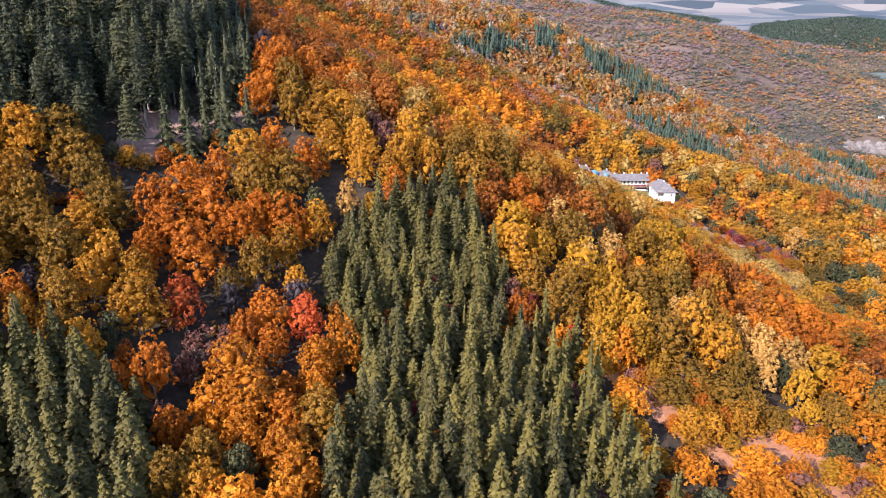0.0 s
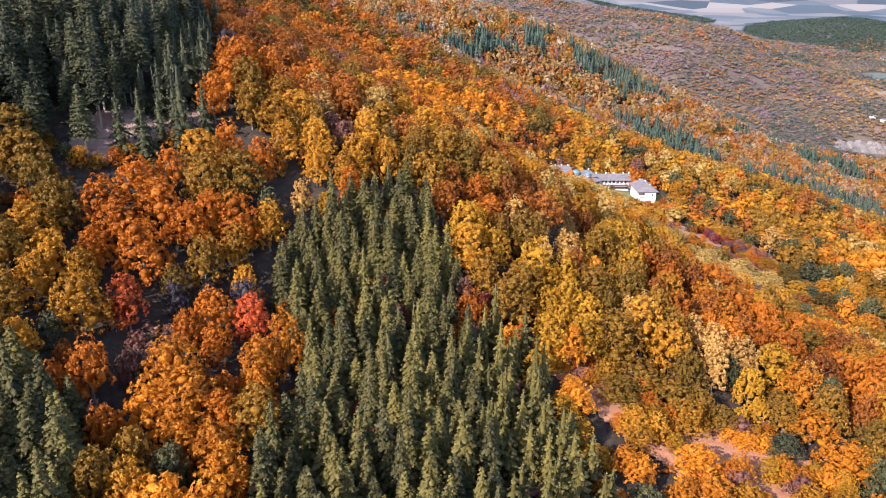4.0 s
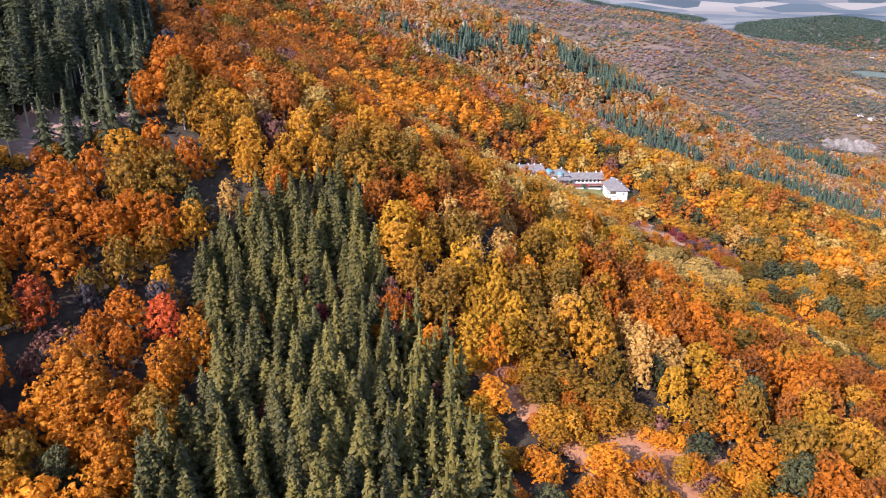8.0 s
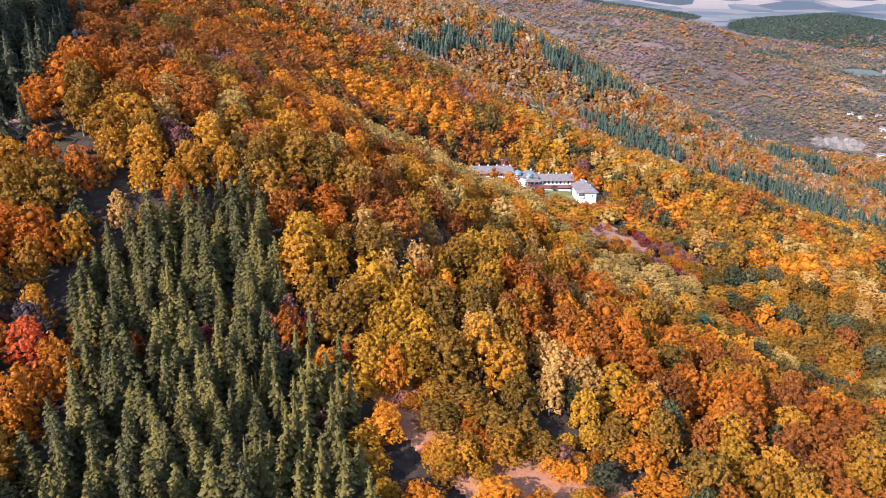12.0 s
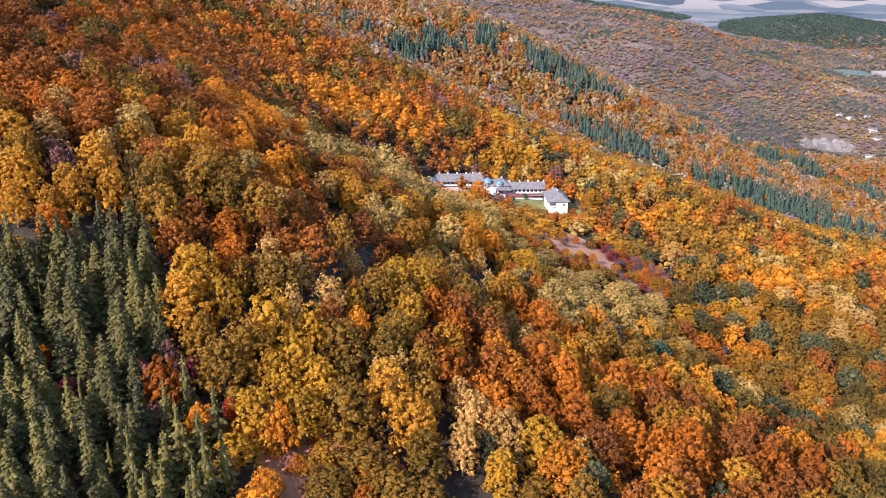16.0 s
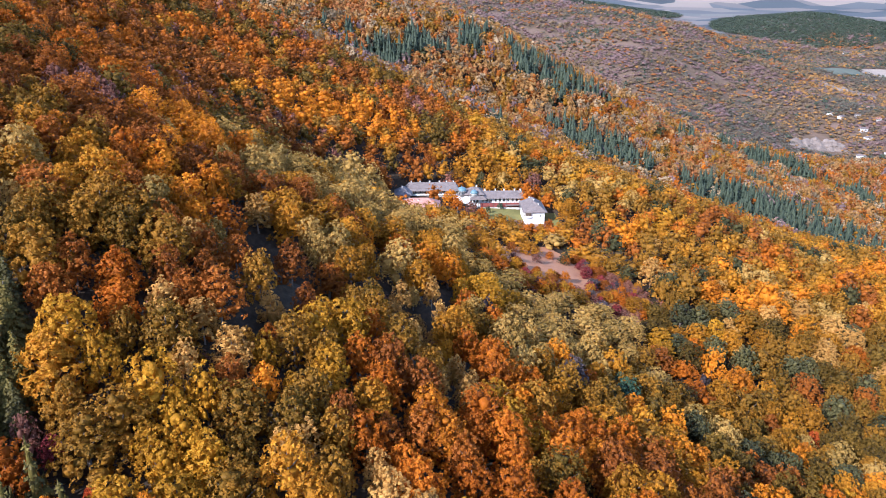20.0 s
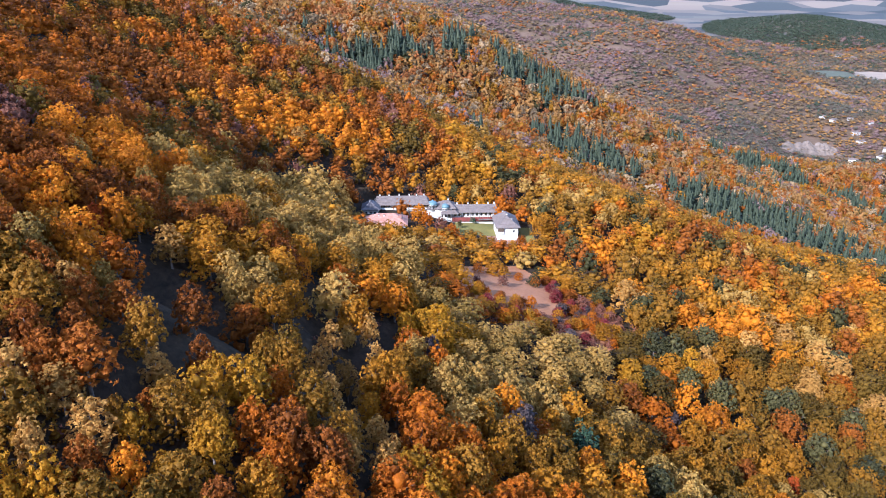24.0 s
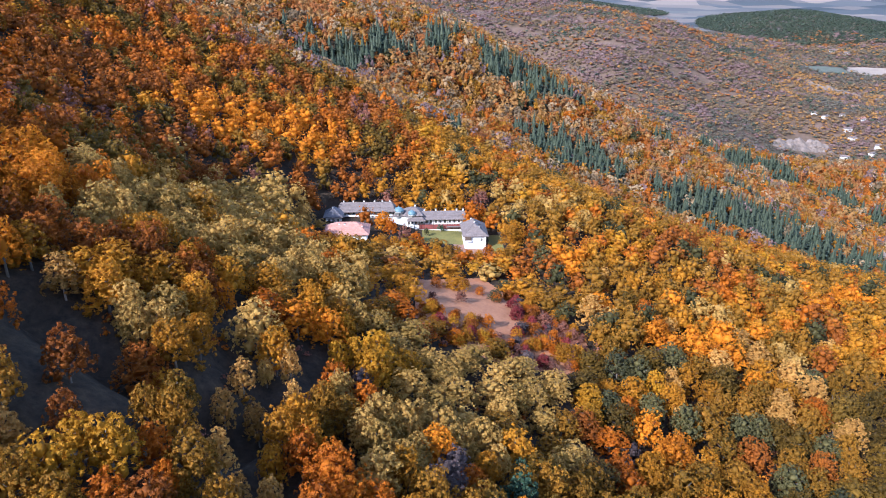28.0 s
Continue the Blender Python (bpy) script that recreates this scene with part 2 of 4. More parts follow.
def sprays(p, n, size, rng, fold=0.35):
    """Small folded leaf sprays at the places p that face n."""
    k = len(p)
    n = n / np.linalg.norm(n, axis=1, keepdims=True)
    a = np.cross(n, rng.standard_normal((k, 3)))
    a /= np.linalg.norm(a, axis=1, keepdims=True)
    b = np.cross(n, a)
    s = size * rng.uniform(0.65, 1.35, (k, 1))
    v = np.stack([p - a * s - n * s * fold, p - b * s * 0.9 + a * s * 0.3, p + (a * 0.7 + b * 0.7) * s - n * s * fold * 0.5], 1)
    return v.reshape(-1, 3), np.arange(3 * k).reshape(-1, 3)


def lobes_of(rng, count, width, tall, base, point):
    """Centres and radii of the lobes of a crown."""
    out = [(np.array([0, 0, base + tall * 0.5]), np.array([width * 0.34, width * 0.34, tall * 0.42]))]
    for i in range(count):
        h = (i + 0.5) / count
        reach = width * 0.275 * (1 - point * h) * (0.35 + 0.65 * math.sin(math.pi * min(1, h * 0.85 + 0.25)))
        a = i * 2.4 + rng.uniform(-0.5, 0.5)
        r = width * rng.uniform(0.20, 0.29) * (1 - 0.5 * point * h)
        out.append((np.array([reach * math.cos(a), reach * math.sin(a), base + tall * (0.16 + 0.72 * h)]), np.array([r, r, r * rng.uniform(0.8, 1.1) * max(1.0, tall / width * 0.85)])))
    return out


def crown_of(rng, count, width, tall, base, point, leaves, size, core=(2, 5), fill=0.42, open_under=0.25):
    """Lobes covered with tufts, each a small dome of leaf sprays."""
    lobes = lobes_of(rng, count, width, tall, base, point)
    pieces = [ball(*core, c, r * fill, rng, 0.2) for c, r in lobes] if core else []
    share = np.array([r[0] * r[2] for c, r in lobes])
    per = 9 if leaves > 700 else 4
    for (c, r), k in zip(lobes, np.ceil(leaves / per * 1.9 * share / share.sum()).astype(int)):
        d = rng.standard_normal((k, 3))
        d /= np.linalg.norm(d, axis=1, keepdims=True)
        d = d[d[:, 2] > -0.35 - open_under * rng.random(len(d))]
        p = c + d * r * rng.uniform(0.72, 1.14, (len(d), 1))
        inside = np.zeros(len(p), bool)
        for c2, r2 in lobes:
            inside |= (((p - c2) / r2) ** 2).sum(1) < 0.48
        p, d = p[~inside], d[~inside]
        if len(p):
            e = d[:, None] + 0.75 * rng.standard_normal((len(d), per, 3)) + (0, 0, 0.15)
            e /= np.linalg.norm(e, axis=2, keepdims=True)
            q = p[:, None] + e * (size * rng.uniform(1.1, 2.3, (len(p), 1, 1)))
            pieces.append(sprays(q.reshape(-1, 3), (e + 0.4 * rng.standard_normal(e.shape)).reshape(-1, 3), size, rng))
    v, f = join(pieces)
    v[:, :2] *= 0.5 * width / np.percentile(np.hypot(v[:, 0], v[:, 1]), 93)
    return v, f


def tube(path, radii, sides=6):
    """A tapering limb along a path."""
    v, f = [], []
    for p, r in zip(path, radii):
        v += [(p[0] + r * math.cos(a), p[1] + r * math.sin(a), p[2]) for a in np.arange(sides) * 2 * math.pi / sides]
    for i in range(len(path) - 1):
        for j in range(sides):
            a, b = i * sides + j, i * sides + (j + 1) % sides
            f += [(a, b, a + sides), (b, b + sides, a + sides)]
    return np.array(v, float), np.array(f)


def trunk_of(rng, top, thick, limbs, base, reach):
    lean = rng.uniform(-0.25, 0.25, 2)
    pieces = [tube([(0, 0, -0.8), (lean[0] * 0.4, lean[1] * 0.4, top * 0.4), (*lean, top)], (thick * 1.15, thick * 0.8, thick * 0.2), 6)]
    for i in range(limbs):
        a, z = i * 2.4 + rng.uniform(-0.4, 0.4), base + (top - base) * (i + 0.3) / limbs * 0.7
        d = np.array([math.cos(a), math.sin(a)]) * reach
        pieces.append(tube([(0, 0, z), (*(d * 0.5), z + reach * 0.35), (*d, z + reach * 0.9)], (thick * 0.4, thick * 0.28, thick * 0.08), 4))
    return join(pieces)


def conifer_crown(rng, width, tall, base, levels, arms, tufts, droop=0.28, thin=0.85):
    """Whorls of drooping boughs that shorten towards the tip."""
    pieces = []
    core = ball(3, 7, (0, 0, 0), (1, 1, 1), rng, 0.05)
    v = core[0].copy()
    hgt = (v[:, 2] + 1) / 2
    ring = np.hypot(v[:, 0], v[:, 1]) + 1e-6
    v[:, :2] *= (np.clip(1.0 - hgt, 0.02, 1) ** thin * width * 0.24 / ring)[:, None] * np.minimum(1, ring * 2)[:, None]
    v[:, 2] = base + hgt * tall * 0.96
    pieces.append((v, core[1]))
    vs, fs, n = [], [], 0
    for i in range(levels):
        h = i / levels
        r = width * 0.5 * (1 - h) ** thin * rng.uniform(0.85, 1.12) + 0.15
        for j in range(arms if h < 0.7 else arms - 2):
            a = (j + 0.5 * (i % 2) + rng.uniform(-0.22, 0.22)) * 2 * math.pi / arms
            q = r * rng.uniform(0.75, 1.2)
            z = base + tall * (h + rng.uniform(-0.02, 0.03))
            c, s = math.cos(a), math.sin(a)
            w = q * 0.20 + 0.14
            mid, tip = q * 0.6, q
            for px, py, pz in ((0.05 * q, 0, 0.10 * q), (mid, -w, -droop * q * 0.75), (mid, 0, 0.02 * q), (mid, w, -droop * q * 0.75), (tip, 0, -droop * q), (tip * 0.9, -w * 0.5, -droop * q * 1.3), (tip * 0.9, w * 0.5, -droop * q * 1.3)):
                vs.append((px * c - py * s, px * s + py * c, z + pz))
            fs += [(n, n + 1, n + 2), (n, n + 2, n + 3), (n + 1, n + 5, n + 2), (n + 2, n + 5, n + 4), (n + 2, n + 4, n + 6), (n + 2, n + 6, n + 3)]
            n += 7
    pieces.append((np.array(vs), np.array(fs)))
    if tufts:
        h = 1 - np.sqrt(rng.random(tufts))
        a = rng.uniform(0, 2 * np.pi, tufts)
        r = width * 0.5 * (1 - h) ** thin * rng.uniform(0.6, 1.12, tufts)
        p = np.stack([r * np.cos(a), r * np.sin(a), base + tall * h - r * droop * 0.6], 1)
        d = np.stack([np.cos(a), np.sin(a), np.full(tufts, 0.5)], 1)
        pieces.append(sprays(p, d + 0.6 * rng.standard_normal(d.shape), 0.24, rng, 0.6))
    return join(pieces)


# ---- the trees that stand alone ----
FORMS = {}          # kind: list of (crown mesh, trunk mesh, own width, own height)
for n, kind in enumerate(KINDS):
    rng = np.random.default_rng(100 + n)
    FORMS[kind] = []
    for variant in range(6 if kind not in ("spruce", "pine", "cream", "purple", "mauve") else 4):
        if kind == "spruce":
            w, h = 5.0, 13.0
            crown = conifer_crown(rng, w * 1.1, 12.6, 0.5, 15, 8, 800, 0.30, 0.8)
            trunk = trunk_of(rng, 12.4, 0.18, 0, 1, 1)
        elif kind == "pine":
            w, h = 5.2, 17.0
            crown = conifer_crown(rng, w * 1.05, 11.5, 5.4, 12, 7, 900, 0.14, 0.6)
            trunk = trunk_of(rng, 16.0, 0.22, 5, 4.0, 1.6)
        elif kind == "cream":
            w, h = 6.0, 10.5
            crown = crown_of(rng, 11, w, 10.2, 0.4, 0.75, 1700, 0.22)
            trunk = trunk_of(rng, 8.0, 0.17, 5, 2.0, 1.7)
        elif kind in ("purple", "mauve"):
            w, h = 7.0, 8.5
            crown = crown_of(rng, 9, w, 7.6, 0.8, 0.3, 800, 0.26, (2, 6), 0.66 if kind == "purple" else 0.5)
            trunk = trunk_of(rng, 7.0, 0.18, 9, 1.4, 2.6)
        else:
            w, h, leaves = (8.0, 10.5, 2200) if variant < 4 else (12.0, 14.0, 3900)
            crown = crown_of(rng, 9 + variant % 3 + (5 if w > 10 else 0), w, h * 0.95, h * 0.03, (0.3, 0.5, 0.2, 0.65)[variant % 4], leaves, 0.25)
            trunk = trunk_of(rng, h * 0.82, w * 0.03, 6, h * 0.21, w * 0.3)
        bark = PALE_BARK if kind in ("pine", "cream", "mauve") else BARK
        FORMS[kind].append((mesh_of(kind + "_crown", *crown, LEAF[kind]), mesh_of(kind + "_trunk", *trunk, bark, True), w, h))

TAKEN = {}          # cells of two metres that a tree already holds


def free(x, y, room):
    r = int(room // 2) + 1
    i, j = int(x // 2), int(y // 2)
    for a in range(i - r, i + r + 1):
        for b in range(j - r, j + r + 1):
            for u, v, w in TAKEN.get((a, b), ()):
                if (u - x) ** 2 + (v - y) ** 2 < (0.5 * (w + room)) ** 2:
                    return False
    return True


PROTO, STANDING = {}, {}
tree_rng = np.random.default_rng(7)


def tree(kind, x, y, width, tall=1.0):
    """One tree of a kind, with its trunk and crown, on the ground at x, y."""
    TAKEN.setdefault((int(x // 2), int(y // 2)), []).append((x, y, width * 0.62))
    variant = int(tree_rng.integers(4))
    if width > 10.4 and len(FORMS[kind]) > 4:
        variant = 4 + variant % 2
    crown, trunk, w, h = FORMS[kind][variant]
    s = width / w
    up = s * tall * tree_rng.uniform(0.92, 1.12)
    m = Matrix.Translation((x, y, hz(x, y) - 0.15)) @ Matrix.Rotation(tree_rng.uniform(0, 6.28), 4, "Z") @ Matrix.Diagonal((s, s, up, 1))
    STANDING[kind] = STANDING.get(kind, 0) + 1
    if (kind, variant) in PROTO:
        first = PROTO[kind, variant]
        return copy_thing(first, m @ Matrix.Diagonal((1 / first.scale.x, 1 / first.scale.y, 1 / first.scale.z, 1)))
    name, label = KINDS[kind][3], KINDS[kind][4]
    ob = new(name)
    for nm, me in (("trunk", trunk), ("crown", crown)):
        new(nm, me).parent = ob
    tagged(ob, label, "tree", kind.replace("_", " ") + " trees of the forest")
    ob.matrix_basis = m
    PROTO[kind, variant] = ob
    return ob


def low_ground(x, y):
    """Trees stay low round the dry field and before the monastery."""
    if 52 < x < 152 and 350 < y < 412:
        return 0.5 if x < 96 else 0.62
    if 26 < x < 80 and 78 < y < 119:
        return 0.55
    if 92 < x < 160 and 222 < y <= 268:
        return 0.72
    return 0.55 if 84 < x < 165 and 268 < y < 352 else 1.0


def stature(kind, width):
    """How much taller than its model a tree of that width grows; narrow crowns stand high."""
    slim = 1.75 if kind == "cream" else 1.31
    return float(np.clip((6.6 + 0.58 * width) / (width * slim), 0.7, 1.25))


MARKED = []         # the trees that can be told apart, for the woods between them to follow


def plant(kind, places):
    for x, y, width in places:
        if not any(a <= x <= c and b <= y <= d for a, b, c, d in KEEP_CLEAR):
            if in_pine(np.array([[x, y]]))[0]:
                continue
            MARKED.append((x, y, kind))
            tree(kind, x, y, width, stature(kind, width) * low_ground(x, y))


# ---- ground ----
def ground_material():
    """Leaf litter in the woods, dry grass on open slopes, fields on the far plain."""
    m, t, nodes, links, bsdf = material("ground")
    geo = nodes.new("ShaderNodeNewGeometry")
    xyz = nodes.new("ShaderNodeSeparateXYZ")
    links.new(geo.outputs["Position"], xyz.inputs[0])
    fine, broad, patch = noise_at(nodes, links, 0.5, 6.0, 0.7), noise_at(nodes, links, 0.012, 5.0, 0.6), noise_at(nodes, links, 0.05, 4.0, 0.6)
    litter = ramp(nodes, [(0.3, (0.022, 0.017, 0.013)), (0.55, (0.050, 0.034, 0.022)), (0.8, (0.095, 0.060, 0.032))])
    links.new(fine, litter.inputs[0])
    slope = ramp(nodes, [(0.30, (0.070, 0.050, 0.030)), (0.44, (0.105, 0.070, 0.044)), (0.53, (0.13, 0.084, 0.058)), (0.66, (0.155, 0.100, 0.076))])
    links.new(calc(nodes, links, "ADD", calc(nodes, links, "MULTIPLY", broad, 0.6), calc(nodes, links, "MULTIPLY", patch, 0.4)), slope.inputs[0])
    cells = nodes.new("ShaderNodeTexVoronoi")
    cells.inputs["Scale"].default_value = 1.0
    stretch = nodes.new("ShaderNodeMapping")
    stretch.inputs["Scale"].default_value = (0.0032, 0.0075, 0.0)
    links.new(geo.outputs["Position"], stretch.inputs[0])
    links.new(stretch.outputs[0], cells.inputs["Vector"])
    tone = nodes.new("ShaderNodeSeparateColor")
    links.new(cells.outputs["Color"], tone.inputs[0])
    fields = ramp(nodes, [(0.0, (0.045, 0.05, 0.055)), (0.3, (0.075, 0.08, 0.085)), (0.55, (0.13, 0.11, 0.10)), (0.8, (0.20, 0.16, 0.135)), (1.0, (0.10, 0.10, 0.095))])
    links.new(tone.outputs[0], fields.inputs[0])

    def between(v, a, b):
        r = nodes.new("ShaderNodeMapRange")
        r.interpolation_type = "SMOOTHSTEP"
        r.inputs["From Min"].default_value, r.inputs["From Max"].default_value = a, b
        links.new(v, r.inputs["Value"])
        return r.outputs[0]

    def blend(f, a, b):
        n = nodes.new("ShaderNodeMix")
        n.data_type = "RGBA"
        links.new(f, n.inputs[0])
        links.new(a, n.inputs[6])
        links.new(b, n.inputs[7])
        return n.outputs[2]

    warped = calc(nodes, links, "ADD", xyz.outputs["Y"], calc(nodes, links, "MULTIPLY", broad, 900.0))
    c = blend(between(xyz.outputs["Y"], 1000, 1500), litter.outputs[0], slope.outputs[0])
    c = blend(between(warped, 3700, 4000), c, fields.outputs[0])
    links.new(c, bsdf.inputs["Base Color"])
    bsdf.inputs["Roughness"].default_value = 0.95
    bsdf.inputs["Specular IOR Level"].default_value = 0.1
    b = nodes.new("ShaderNodeBump")
    b.inputs["Strength"].default_value, b.inputs["Distance"].default_value = 0.6, 0.5
    links.new(fine, b.inputs["Height"])
    links.new(b.outputs[0], bsdf.inputs["Normal"])
    return m


def sheet(name, xs, ys, mat, lift=0.0, keep=None):
    """A draped sheet over the ground, on the given lines."""
    gx, gy = np.meshgrid(xs, ys)
    v = np.stack([gx.ravel(), gy.ravel(), height(gx.ravel(), gy.ravel()) + lift], 1)
    i, j = np.meshgrid(np.arange(len(xs) - 1), np.arange(len(ys) - 1))
    a = (j * len(xs) + i).ravel()
    f = np.stack([a, a + 1, a + 1 + len(xs), a + len(xs)], 1)
    if keep is not None:
        f = f[keep(v[f].mean(1))]
        used, f = np.unique(f, return_inverse=True)
        v, f = v[used], f.reshape(-1, 4)
    return new(name, mesh_of(name, v, f, mat, True))


def lines(*spans):
    return np.unique(np.concatenate([np.arange(a, b + 0.1, s) for a, b, s in spans]))


ground = sheet("ground", lines((-3000, -600, 120), (-600, -160, 20), (-160, 360, 4), (360, 900, 18), (900, 3720, 60)), lines((-900, -60, 60), (-60, 600, 4), (600, 1300, 14), (1300, 4960, 40)), ground_material())
tagged(ground, "wooded mountain slope falling to a valley and a far plain", "ground", kind="structure")


def inside(poly):
    px, py = np.array(poly, float).T
    west, east, south, north = px.min(), px.max(), py.min(), py.max()

    def test(p):
        if len(p) == 1 and not (west <= p[0, 0] <= east and south <= p[0, 1] <= north):
            return np.zeros(1, bool)
        x, y, hit = p[:, 0], p[:, 1], np.zeros(len(p), bool)
        for a in range(len(px)):
            b = a - 1
            cut = (py[a] > y) != (py[b] > y)
            with np.errstate(divide="ignore", invalid="ignore"):
                hit ^= cut & (x < (px[b] - px[a]) * (y - py[a]) / (py[b] - py[a]) + px[a])
        return hit
    return test


FIELDS = [[(1640, 2545), (1680, 2640), (1790, 2690), (1900, 2680), (1880, 2590), (1700, 2500)], [(1455, 2560), (1650, 2610), (1630, 2500), (1500, 2450)], [(1270, 2210), (1290, 2120), (1395, 2065), (1420, 2090), (1330, 2150)], [(880, 1515), (945, 1610), (1000, 1640), (1010, 1600), (985, 1510)]]
CLEARING = [(28, 121), (34, 125), (46, 128), (53, 122), (60, 114), (67, 110), (74, 104), (76, 95), (72, 87), (58, 84), (50, 92), (46, 99), (40, 105), (35, 112)]
DRY_FIELD = [(101, 338), (118, 352), (131, 361), (140, 338), (152, 330), (164, 306), (158, 286), (150, 279), (133, 274), (116, 274), (102, 288)]
BARE_SLOPE = [(-68, 143), (-66, 155), (-59, 160), (-54, 156), (-46, 164), (-43, 159), (-49, 153), (-56, 149), (-59, 142)]
LAWN = [(106, 411), (107, 432), (128, 430), (127, 410)]
SIDE_LAWN = [(138, 400), (141, 425), (147, 424), (147, 402)]
YARD = [(122, 396), (122, 410), (140, 410), (140, 397)]
TRACK = [(178, 240), (184, 266), (187, 290), (192, 305), (193.4, 304.6), (188.4, 289), (185.4, 265), (179.4, 239.6)]
SPRUCE_STAND = [(-23, 129), (-11, 145), (2, 156), (9, 144), (13, 135), (20, 124), (27, 116), (30, 104), (32, 92), (34, 78), (36, 52), (-10, 52), (-15, 74), (-14, 90), (-12, 103), (-19, 116)]
LOW_SPRUCES = [(-66, 90), (-52, 95), (-42, 90), (-34, 68), (-30, 45), (-75, 45)]
PINE_STAND = [(-44, 166), (-42, 157), (-46, 150), (-54, 144), (-64, 141), (-73, 138), (-80, 133), (-92, 128), (-125, 140), (-125, 215), (-58, 225)]
grass_dry = plain_material("dry_grass", (0.24, 0.088, 0.036), (0.42, 0.175, 0.075), 0.8, 0.95, 0.6)
gravel = plain_material("bare_gravel", (0.17, 0.088, 0.058), (0.34, 0.19, 0.14), 0.9, 0.95, 0.7)
grass_green = plain_material("lawn_grass", (0.085, 0.078, 0.016), (0.20, 0.165, 0.036), 1.2, 0.95, 0.4)
field_pale = plain_material("stubble_field", (0.20, 0.15, 0.11), (0.29, 0.22, 0.165), 0.03, 0.95, 0.1)
field_green = plain_material("pasture", (0.060, 0.064, 0.040), (0.095, 0.094, 0.060), 0.03, 0.95, 0.1)
track_grey = plain_material("track_gravel", (0.14, 0.12, 0.105), (0.27, 0.24, 0.215), 1.4, 0.95, 0.4)
for name, poly, mat, label in (
    ("clearing", CLEARING, grass_dry, "open clearing of dry pinkish grass among bushes"),
    ("dry_field", DRY_FIELD, grass_dry, "sloping dry pink brown field below the monastery"),
    ("bare_slope", BARE_SLOPE, gravel, "bare eroded slope of pale pink earth under pines"),
    ("lawn", LAWN, grass_green, "mown green lawn in the monastery court"),
    ("side_lawn", SIDE_LAWN, grass_green, "strip of green lawn beside the white house"),
    ("yard", YARD, gravel, "pale bare yard before the white house"),
    ("track", TRACK, track_grey, "narrow pale gravel track between the trees"),
):
    p = np.array(poly)
    ob = sheet(name, np.arange(p[:, 0].min() - 1, p[:, 0].max() + 2, 0.8), np.arange(p[:, 1].min() - 1, p[:, 1].max() + 2, 0.8), mat, 0.1 if "lawn" in name or name == "yard" else 0.18 if name == "bare_slope" else 0.35, inside(poly))
    tagged(ob, label, "ground", kind="structure")

for name, poly, mat, label in (("stubble_field", FIELDS[0], field_pale, "pale harvested stubble field on the valley floor"), ("pasture", FIELDS[1], field_green, "grey green pasture on the valley floor")):
    p = np.array(poly)
    tagged(sheet(name, np.arange(p[:, 0].min(), p[:, 0].max(), 6), np.arange(p[:, 1].min(), p[:, 1].max(), 6), mat, 1.5, inside(poly)), label, "field", kind="structure")

KEEP_CLEAR = [(84, 392, 104, 420), (59, 386, 83, 409), (56, 408, 70, 426), (54, 419, 131, 448), (102, 401, 131, 446), (119, 391, 147, 430)]
in_spruce, in_low, in_pine = inside(SPRUCE_STAND), inside(LOW_SPRUCES), inside(PINE_STAND)
OPEN = [inside(p) for p in (CLEARING, DRY_FIELD, BARE_SLOPE, LAWN, SIDE_LAWN, YARD, TRACK)]

# ---- trees that can be told apart, by kind: east, north, width of the crown ----
plant("golden", [(-78, 131, 9.5), (-76, 122, 8), (-62, 116, 9), (-63, 96, 5), (-57, 106, 6.5), (-51, 110, 6.5), (-53, 94, 5), (-40, 143, 9.5), (-25, 154, 7.5), (-28, 160, 9), (-30, 126, 6.5), (-25, 133, 6.5), (-27, 120, 5), (-18, 151, 6), (-12, 152, 6), (5, 186, 9), (-3, 158, 6.5), (-29, 71, 7), (39, 118, 4), (55, 125, 9), (53, 108, 8), (43, 105, 7), (43, 101, 5.5), (97, 111, 4), (47, 107, 6), (73, 90, 5.5), (2, 179, 6.5), (36, 223, 6.5), (41, 230, 7), (56, 213, 7.5)])
plant("golden", [(43, 252, 7), (99, 167, 5), (164, 229, 7), (183, 227, 9), (163, 273, 11), (136, 171, 8), (153, 408, 11), (210, 363, 11), (152, 288, 10), (95, 465, 11), (118, 469, 11), (76, 274, 10.5), (96, 313, 11), (118, 335, 11), (74, 253, 9), (78, 197, 9), (75, 185, 5.5), (116, 207, 7.5), (193, 284, 11), (100, 180, 8), (53, 200, 6)])
plant("olive", [(-69, 131, 9.5), (-64, 126, 8.5), (-68, 112, 10.5), (-62, 108, 8.5), (-59, 100, 7), (-58, 95, 5), (-38, 137, 9), (-33, 136, 6.5), (-34, 162, 7.5), (-23, 160, 5), (-34, 120, 7), (-38, 115, 5), (9, 169, 9.5), (2, 159, 6.5), (-32, 79, 6), (-34, 73, 6.5), (18, 135, 7), (47, 159, 8), (42, 140, 9.5), (50, 141, 8.5), (80, 205, 10.5), (44, 125, 11), (47, 118, 11.5), (42, 113, 8), (52, 113, 9.5), (57, 113, 7), (60, 109, 6), (75, 118, 6.5), (73, 112, 7), (81, 112, 7.5)])
plant("olive", [(85, 103, 9), (-21, 212, 6), (3, 163, 8), (15, 170, 8.5), (38, 175, 7.5), (22, 149, 5.5), (43, 133, 6.5), (136, 233, 9), (108, 183, 7.5), (89, 144, 5.5), (138, 208, 6.5), (193, 252, 11), (179, 235, 12.5), (214, 251, 11), (188, 338, 11), (209, 332, 11), (127, 277, 9), (95, 271, 7.5), (200, 272, 9), (68, 339, 10.5), (56, 183, 6), (66, 168, 4.5), (39, 158, 4)])
